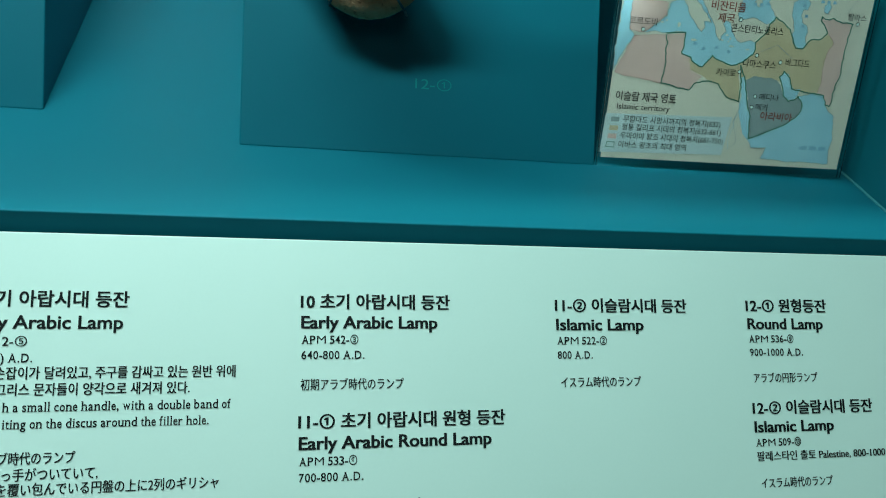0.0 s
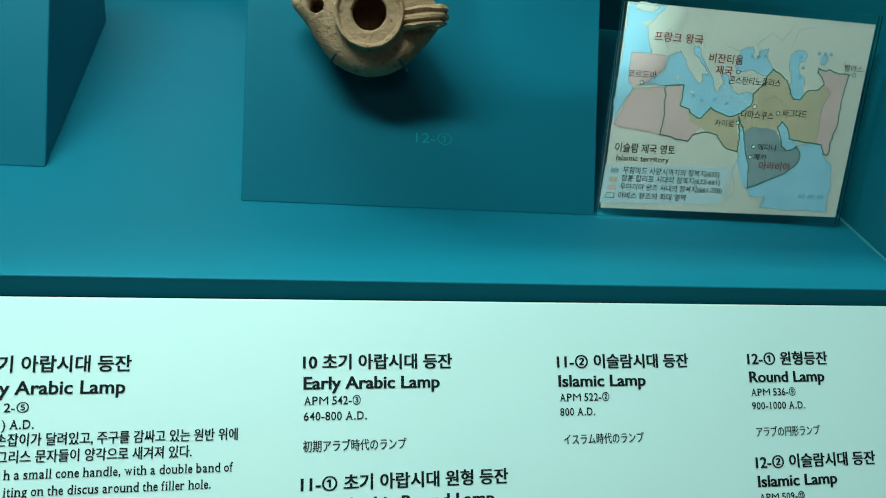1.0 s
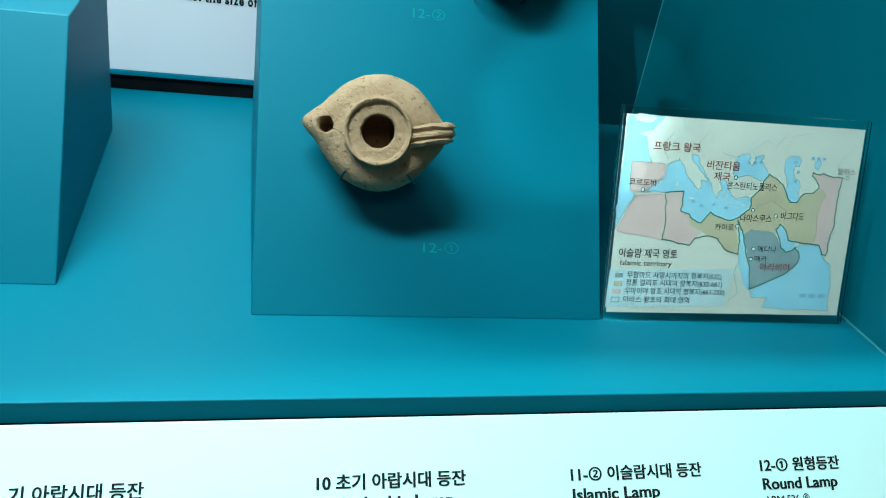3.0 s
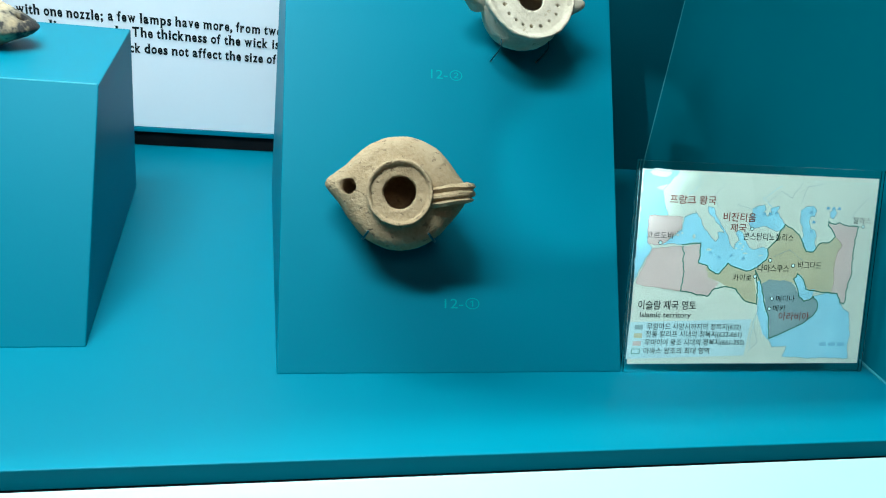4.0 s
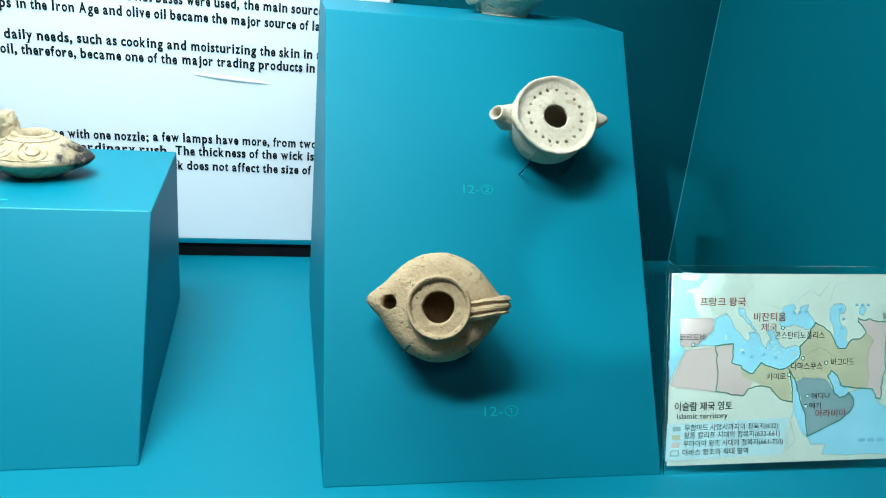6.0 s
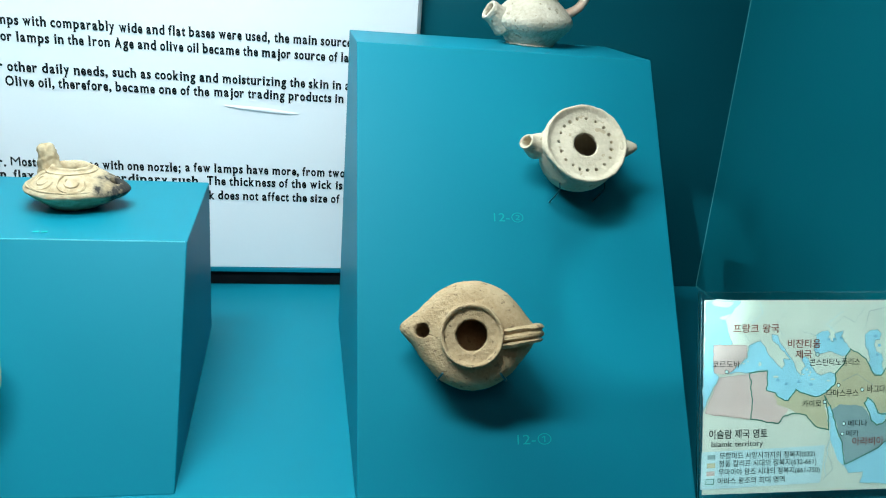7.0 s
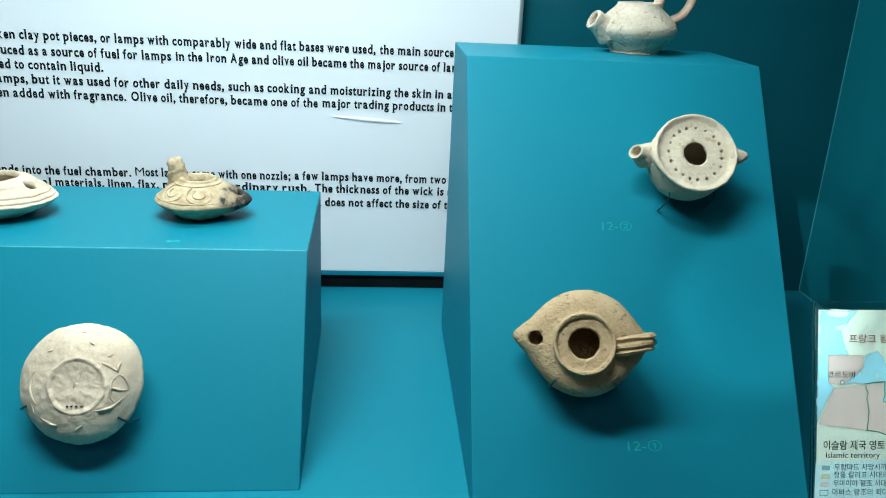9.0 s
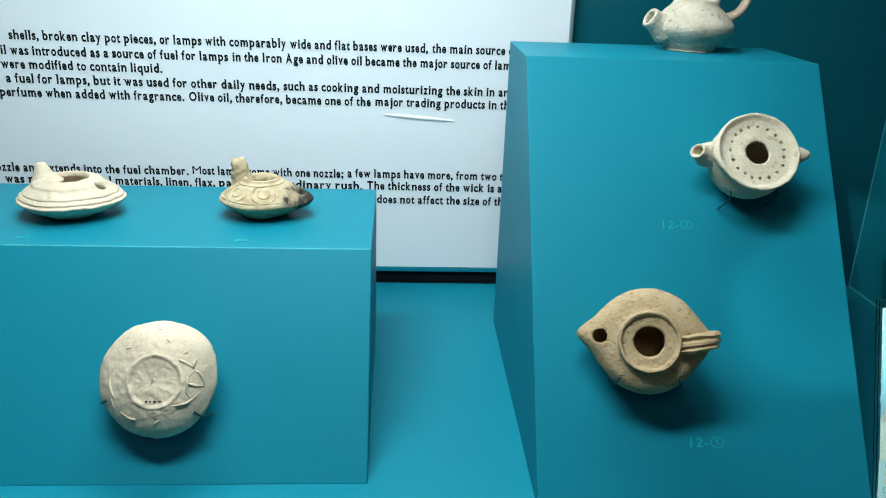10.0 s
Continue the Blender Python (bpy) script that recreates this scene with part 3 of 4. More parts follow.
# ---- the clay lamps ----
def bulge(angle, length, power, low, high):
    """Pushes the wall out into a pointed nozzle in one direction, between two heights."""
    c, s = math.cos(angle), math.sin(angle)

    def move(q):
        r = math.hypot(q.x, q.y)
        if r < 1e-6:
            return q
        a = max(0.0, (q.x * c + q.y * s) / r) ** power
        w = min(1.0, max(0.0, (r - low) / (high - low)))
        return Vector((q.x, q.y, q.z)) + Vector((c, s, 0)) * length * a * w
    return move


def facing(x, y, z, axis, back, turn=0.0):
    """A pose whose z axis is the given one, with x to the right, stepped back along the axis from a point."""
    a = Vector(axis).normalized()
    r = Vector((0, 0, 1)).cross(a).normalized()
    m = Matrix((r, a.cross(r), a)).transposed().to_4x4()
    return Matrix.Translation(Vector((x, y, z)) - a * back) @ m @ Matrix.Rotation(radians(turn), 4, "Z")


# tan round lamp with a collar, mounted low on the tall block
m1 = facing(0.0738, 0.0245, 0.1247, (-0.22, -0.89, 0.40), 0.0438 * 0.975, 2.0) @ Matrix.Scale(0.975, 4)
lamp = thing("clay_oil_lamp", m1, "tan round clay oil lamp with wide collar and ribbed strap handle", "oil lamp", "ancient clay lamps")
tip, cheek, heel = bulge(3.10, 0.0080, 34, 0.024, 0.037), bulge(3.10, 0.0050, 10, 0.024, 0.037), bulge(0.08, 0.0075, 16, 0.026, 0.037)


def nose(q):
    return heel(cheek(tip(q)))


solid = turned([(0, 0.0), (0.017, 0.0), (0.023, 0.003), (0.0322, 0.012), (0.0384, 0.0235), (0.0382, 0.0300), (0.0328, 0.0365), (0.0242, 0.0392), (0.0222, 0.0415), (0.0222, 0.0465),
                (0.0212, 0.0475), (0.0198, 0.0466), (0.0191, 0.0448), (0.0180, 0.0442), (0.0150, 0.0440), (0.0122, 0.0438), (0.0113, 0.0428), (0.0120, 0.0395), (0.024, 0.035), (0.030, 0.025), (0.022, 0.010), (0, 0.008)],
               nose, 120, 5, 0.0009, 4.0)
finish("body", pierced(solid, [((-0.0345, 0.0012, 0.015), (-0.0355, 0.0012, 0.06), 0.0052)]), CLAY_TAN, lamp, smooth=True)
ridged = [(-0.0068, -0.0015), (-0.0068, 0.0012), (-0.0050, 0.0031), (-0.0032, 0.0008), (-0.0012, 0.0034), (0.0006, 0.0034), (0.0024, 0.0008), (0.0046, 0.0031), (0.0066, 0.0012), (0.0066, -0.0015)]
part("handle", roughen(sweep([(0.0215, -0.0010, 0.0400), (0.028, 0.0005, 0.0445), (0.037, 0.003, 0.0465), (0.0450, 0.005, 0.0430), (0.0470, 0.005, 0.0350), (0.042, 0.004, 0.0270), (0.032, 0.002, 0.0220)],
                             ridged, (0.08, 1, 0), 12, lambda t: 1.05 - 0.1 * math.sin(math.pi * t)), 0.0007, 2.0), CLAY_TAN, lamp, "strap handle with three ribs")
for a in (-124, -49):
    clip(right_block, right_block.matrix_world.inverted() @ m1, a, 0.0392, 0.031)

# pale lamp with a ring of dots, mounted high on the tall block
m2 = on_slope(0, 0, RB_FRONT, RB_TOP, 0.1703, 0.2635, 1.5)
lamp = thing("clay_oil_lamp", m2, "pale buff clay oil lamp with a ring of pricked dots", "oil lamp", "ancient clay lamps")
spread = bulge(math.pi - 0.12, 0.0085, 5, 0.024, 0.030)


def shoulder(q):
    """The wall swells towards the spout below the rim."""
    k = max(0.0, 1 - abs(q.z - 0.034) / 0.013)
    return q.lerp(spread(q), k)


solid = turned([(0, 0.0), (0.013, 0.0), (0.0185, 0.0015), (0.0255, 0.008), (0.0295, 0.0165), (0.0303, 0.024), (0.0288, 0.0320), (0.0286, 0.0370), (0.0314, 0.0428), (0.0308, 0.0450), (0.0292, 0.0446), (0.0274, 0.0430), (0.0250, 0.0420), (0.018, 0.0418), (0.0110, 0.0422), (0.0092, 0.0410), (0.0110, 0.0375), (0.024, 0.034), (0.026, 0.022), (0.020, 0.010), (0, 0.008)], shoulder, 110, 5, 0.0010, 9.0)
dots = []
for k in range(19):
    a = 2 * math.pi * k / 19 + 0.1 + 0.05 * math.sin(5.3 * k)
    r = 0.0210 + 0.0005 * math.sin(3.1 * k)
    dots.append(((r * math.cos(a), r * math.sin(a), 0.0345), (r * math.cos(a), r * math.sin(a), 0.050), 0.00125 + 0.0002 * math.sin(7.7 * k)))
finish("body", pierced(solid, dots), CLAY_PALE, lamp, smooth=True)
tube = turned([(0, 0.0), (0.0120, 0.0005), (0.0110, 0.006), (0.0082, 0.0115), (0.0072, 0.0155), (0.0064, 0.0168), (0.0046, 0.0155), (0.0042, 0.009), (0, 0.007)], None, 40, 5, 0.0007, 2.0)
tube.transform(Matrix.Translation((-0.0315, 0.0032, 0.0285)) @ Matrix.Rotation(radians(-57), 4, "Y") @ Matrix.Diagonal((1.0, 0.78, 1.0, 1.0)))
part("spout", tube, CLAY_PALE, lamp, "short spout with a round wick hole", True)
knob = turned([(0, -0.004), (0.0075, -0.002), (0.0062, 0.003), (0.0040, 0.0075), (0.0022, 0.0102), (0, 0.0108)], None, 28, 4, 0.0006, 3.0)
knob.transform(Matrix.Translation((0.0312, -0.001, 0.0375)) @ Matrix.Rotation(radians(72), 4, "Y"))
part("handle", knob, CLAY_PALE, lamp, "small pointed knob handle", True)
for x, y in ((-0.016, -0.035), (0.020, -0.033)):
    pin(right_block, on_slope(0, 0, RB_FRONT, RB_TOP, 0.1675, 0.2660), x, y, 0.026)

# pale lamp shown from below, mounted on the low block
m5 = facing(-0.2769, 0.0555, 0.0757, (-0.03, -0.885, 0.43), 0.0125, 0.0) @ Matrix.Scale(0.97, 4)
lamp = thing("clay_oil_lamp", m5, "pale clay oil lamp mounted bottom outwards, showing its round base", "oil lamp", "ancient clay lamps")
corner = bulge(radians(40), 0.0035, 6, 0.022, 0.038)


def foot_shift(q):
    """The foot ring sits off the middle of the body."""
    k = min(1.0, max(0.0, (0.040 - math.hypot(q.x, q.y)) / 0.018)) * (q.z > 0.015)
    wear = noise.noise(q * 190) * 0.0006 + noise.noise(q * 420 + Vector((3, 0, 0))) * 0.0004
    return corner(q) + Vector((0.0030 * k, -0.0006 * k, wear * (q.z > 0.030)))


UNDER = [(0.0434, 0.0160), (0.0412, 0.0205), (0.034, 0.0270), (0.0255, 0.0318), (0.0212, 0.0335)]
solid = turned([(0, 0.0), (0.024, 0.0), (0.034, 0.004), (0.0412, 0.0115), *UNDER, (0.0200, 0.0344), (0.0188, 0.0344), (0.0174, 0.0336), (0.0160, 0.0331), (0.010, 0.0330), (0, 0.0330)],
               foot_shift, 140, 6, 0.0012, 13.0)
outer = [v.co.copy() for v in solid.verts if v.co.z > 0.013]
part("body", solid, CLAY_WHITE, lamp, smooth=True)


def underside(r, a):
    """A point of the outer face over a place given by radius and angle."""
    x, y = r * math.cos(radians(a)) + 0.003, r * math.sin(radians(a))
    near = min(outer, key=lambda q: (q.x - x) ** 2 + (q.y - y) ** 2)
    return Vector((x, y, near.z + 0.0002))


for leaf in (((0.033, 164), (0.0345, 176), (0.034, 195), (0.032, 208)), ((0.0225, 43), (0.026, 30), (0.0285, 20)), ((0.0285, 20), (0.030, 26), (0.0325, 29)), ((0.027, 46), (0.032, 44)),
             ((0.0245, 9), (0.029, 14), (0.032, 9), (0.034, 0), (0.0335, -6)), ((0.0245, 9), (0.0235, -3), (0.0245, -19), (0.029, -25)), ((0.0235, -3), (0.028, -6), (0.0335, -6)),
             ((0.022, -59), (0.025, -44), (0.0286, -31), (0.0345, -10)), ((0.035, 223), (0.0335, 234), (0.032, 246)), ((0.0325, 268), (0.029, 280)),
             ((0.0300, 72), (0.031, 80)), ((0.0370, 88), (0.0375, 96)), ((0.0310, 128), (0.0325, 136)), ((0.036, 204), (0.0375, 214))):
    part("leaf_rib", roughen(sweep([underside(*q) for q in leaf], circle_section(0.0011 if len(leaf) > 2 else 0.0007, 8, 1.0), (0, 0, 1), 6, lambda t: 0.35 + 0.65 * math.sin(math.pi * t)), 0.0008, 3.0), CLAY_WHITE, lamp, smooth=True)
for k, (dx, w) in enumerate(((-0.006, 0.002), (-0.003, 0.0015), (0.0, 0.0025), (0.0035, 0.003))):
    part("ink_bar", box(dx + 0.003, dx + w * 0.7 + 0.003, -0.0158 + 0.0003 * k, -0.0145, 0.0326, 0.0342), INK, lamp, "faint inked inventory mark")
for a in (205, -37):
    clip(left_block, left_block.matrix_world.inverted() @ m5, a, 0.0440, 0.018)


# buff lamp with volutes and a sooty nozzle, on top of the low block
lamp = thing("clay_oil_lamp", pose(-0.2245, 0.2220, LB_TOP, 0, 0, -8), "buff clay oil lamp with volute relief and soot-blackened nozzle", "oil lamp", "ancient clay lamps")
BACK = [(0.0365, 0.0168), (0.0330, 0.0205), (0.0240, 0.0275), (0.0170, 0.0318)]
solid = turned([(0, 0.0), (0.016, 0.0), (0.020, 0.002), (0.028, 0.0078), (0.0355, 0.0138), *BACK, (0.0158, 0.0336), (0.0142, 0.0342), (0.0126, 0.0334),
                (0.0114, 0.0312), (0.0108, 0.0285), (0.013, 0.026), (0.028, 0.018), (0.024, 0.011), (0, 0.005)], bulge(0.0, 0.0095, 5, 0.017, 0.033), 100, 5, 0.0012, 21.0)
finish("body", pierced(solid, [((0.034, -0.003, 0.012), (0.038, -0.003, 0.045), 0.0042)]), CLAY_SOOT, lamp, smooth=True)
tall = turned([(0, 0.0), (0.0105, 0.0), (0.0098, 0.006), (0.0084, 0.013), (0.0072, 0.018), (0.0066, 0.0225), (0.0046, 0.0262), (0, 0.0268)], None, 48, 5, 0.0034, 5.0)
tall.transform(Matrix.Translation((-0.0185, 0.004, 0.0232)) @ Matrix.Rotation(radians(-6), 4, "Y"))
part("handle", tall, CLAY_SOOT, lamp, "tall broken knob handle", True)


def on_back(r, a):
    return Vector((r * math.cos(radians(a)), r * math.sin(radians(a)), height_on(BACK, r) + 0.0004))


for c, d in ((-70, 1), (-122, 1), (70, -1), (122, -1)):
    for scale in (1.0, 0.5):
        curl = [on_back(0.0262 + 0.0080 * scale * math.sin(a), c + d * 22 * scale * math.cos(a)) for a in [k / 10 * 1.25 * math.pi for k in range(11)]]
        part("volute", sweep(curl, circle_section(0.0009, 7, 0.9), (0, 0, 1), 4), CLAY_SOOT, lamp, smooth=True)
for r, a0, a1 in ((0.0345, -160, -30), (0.0345, 30, 160), (0.0195, -170, 170)):
    part("ridge", sweep([on_back(r, a0 + (a1 - a0) * k / 10) for k in range(11)], circle_section(0.0008, 7), (0, 0, 1), 4), CLAY_SOOT, lamp, smooth=True)

# white lamp with stepped rings and a cone handle, on top of the low block
lamp = thing("clay_oil_lamp", pose(-0.3885, 0.2140, LB_TOP, 0, 0, -6), "chalky white clay oil lamp with stepped rings and cone handle", "oil lamp", "ancient clay lamps")
solid = turned([(0, 0.0), (0.018, 0.0), (0.023, 0.0025), (0.034, 0.0090), (0.0415, 0.0145), (0.0422, 0.0165), (0.0400, 0.0176), (0.0402, 0.0192), (0.038, 0.0208), (0.0365, 0.0212), (0.0362, 0.0230), (0.030, 0.0275), (0.0280, 0.0300),
                (0.0215, 0.0326), (0.0188, 0.0336), (0.0172, 0.0330), (0.0164, 0.0306), (0.0180, 0.0280), (0.031, 0.020), (0.027, 0.012), (0, 0.006)], bulge(0.0, 0.0055, 5, 0.020, 0.038), 100, 5, 0.0013, 31.0)
finish("body", pierced(solid, [((0.0280, -0.004, 0.014), (0.0325, -0.006, 0.045), 0.0048)]), CLAY_WHITE, lamp, smooth=True)
cone = turned([(0, -0.003), (0.0140, -0.002), (0.0108, 0.003), (0.0074, 0.0080), (0.0052, 0.0140), (0.0034, 0.0172), (0, 0.0178)], None, 36, 4, 0.0010, 6.0)
cone.transform(Matrix.Translation((-0.0205, 0.001, 0.0275)) @ Matrix.Rotation(radians(-10), 4, "Y"))
part("handle", cone, CLAY_WHITE, lamp, "small cone handle", True)

# spouted jug lamp on top of the tall block
jug = thing("spouted_jug", pose(0.1655, 0.2840, RB_TOP, 0, 0, 8), "small grey-buff clay jug with side spout and pinkish ring handle", "jug", "ancient clay lamps")
part("body", turned([(0, 0.0), (0.0205, 0.0), (0.0222, 0.0015), (0.0278, 0.008), (0.0345, 0.0150), (0.0372, 0.0205), (0.0356, 0.0260), (0.0290, 0.0330), (0.0214, 0.0400), (0.0190, 0.0440), (0.0174, 0.0438),
                     (0.0178, 0.0400), (0.0240, 0.0320), (0.0300, 0.0200), (0.0240, 0.008), (0, 0.005)], None, 96, 5, 0.0006, 41.0), CLAY_JUG, jug, smooth=True)
spt = turned([(0, -0.004), (0.0125, -0.002), (0.0105, 0.007), (0.0085, 0.015), (0.0082, 0.0210), (0.0070, 0.0228), (0.0048, 0.0210), (0.0045, 0.010), (0, 0.006)], None, 40, 5, 0.0009, 7.0)
spt.transform(Matrix.Translation((-0.0275, -0.002, 0.0190)) @ Matrix.Rotation(radians(12), 4, "X") @ Matrix.Rotation(radians(-60), 4, "Y") @ Matrix.Diagonal((1.12, 1.0, 0.92, 1.0)))
part("spout", spt, CLAY_JUG, jug, "stubby spout with a dark wick hole", True)
part("handle", sweep([(0.0185, 0, 0.0415), (0.0230, 0, 0.0550), (0.0350, 0, 0.0635), (0.0480, 0, 0.0600), (0.0520, 0, 0.0480), (0.0450, 0, 0.0350), (0.0315, 0, 0.0275)], circle_section(0.0048, 12, 0.8), (0, 1, 0), 8,
                     lambda t: 1.0 + 0.25 * abs(2 * t - 1) ** 3), CLAY_PINK, jug, "pinkish ring handle", True)

# ---- the map in its clear acrylic stand ----
MAP_W, MAP_H = 0.1974, 0.1522
MM = Matrix.Translation((0.2513, 0.0002, 0.0035)) @ Euler((radians(90 - 18.9), 0, radians(-2.8)), "XYZ").to_matrix().to_4x4() @ Matrix.Rotation(radians(1.5), 4, "Z")
map_stand = thing("map_stand", Matrix.Identity(4), "printed colour map in a clear acrylic stand on teal floor", "map sign")
for name, z0, z1 in (("front_sheet", 0.0012, 0.0030), ("back_sheet", -0.0030, -0.0012)):
    bm = box(-0.0010, MAP_W, -0.0034, MAP_H + 0.0004, z0, z1, 0.0003)
    bm.transform(MM)
    part(name, bm, ACRYLIC, map_stand, "clear acrylic sheet").visible_shadow = False

def uv(points):
    return [(u * MAP_W, (0.026 + 0.95 * v) * MAP_H) for u, v in points]


def coast(points, closed=True):
    """The outline with small bays and capes, the same along shared edges."""
    out = []
    for (u0, v0), (u1, v1) in zip(points, points[1:] + points[:1] if closed else points[1:]):
        k = max(2, int(math.hypot(u1 - u0, v1 - v0) / 0.012))
        for i in range(k):
            u, v = u0 + (u1 - u0) * i / k, v0 + (v1 - v0) * i / k
            n = noise.noise_vector((u * 32, v * 32, 1.7)) * 0.005 + noise.noise_vector((u * 90, v * 90, 5.1)) * 0.005
            out.append((u + n.x, v + n.y))
    return uv(out if closed else out + [points[-1]])


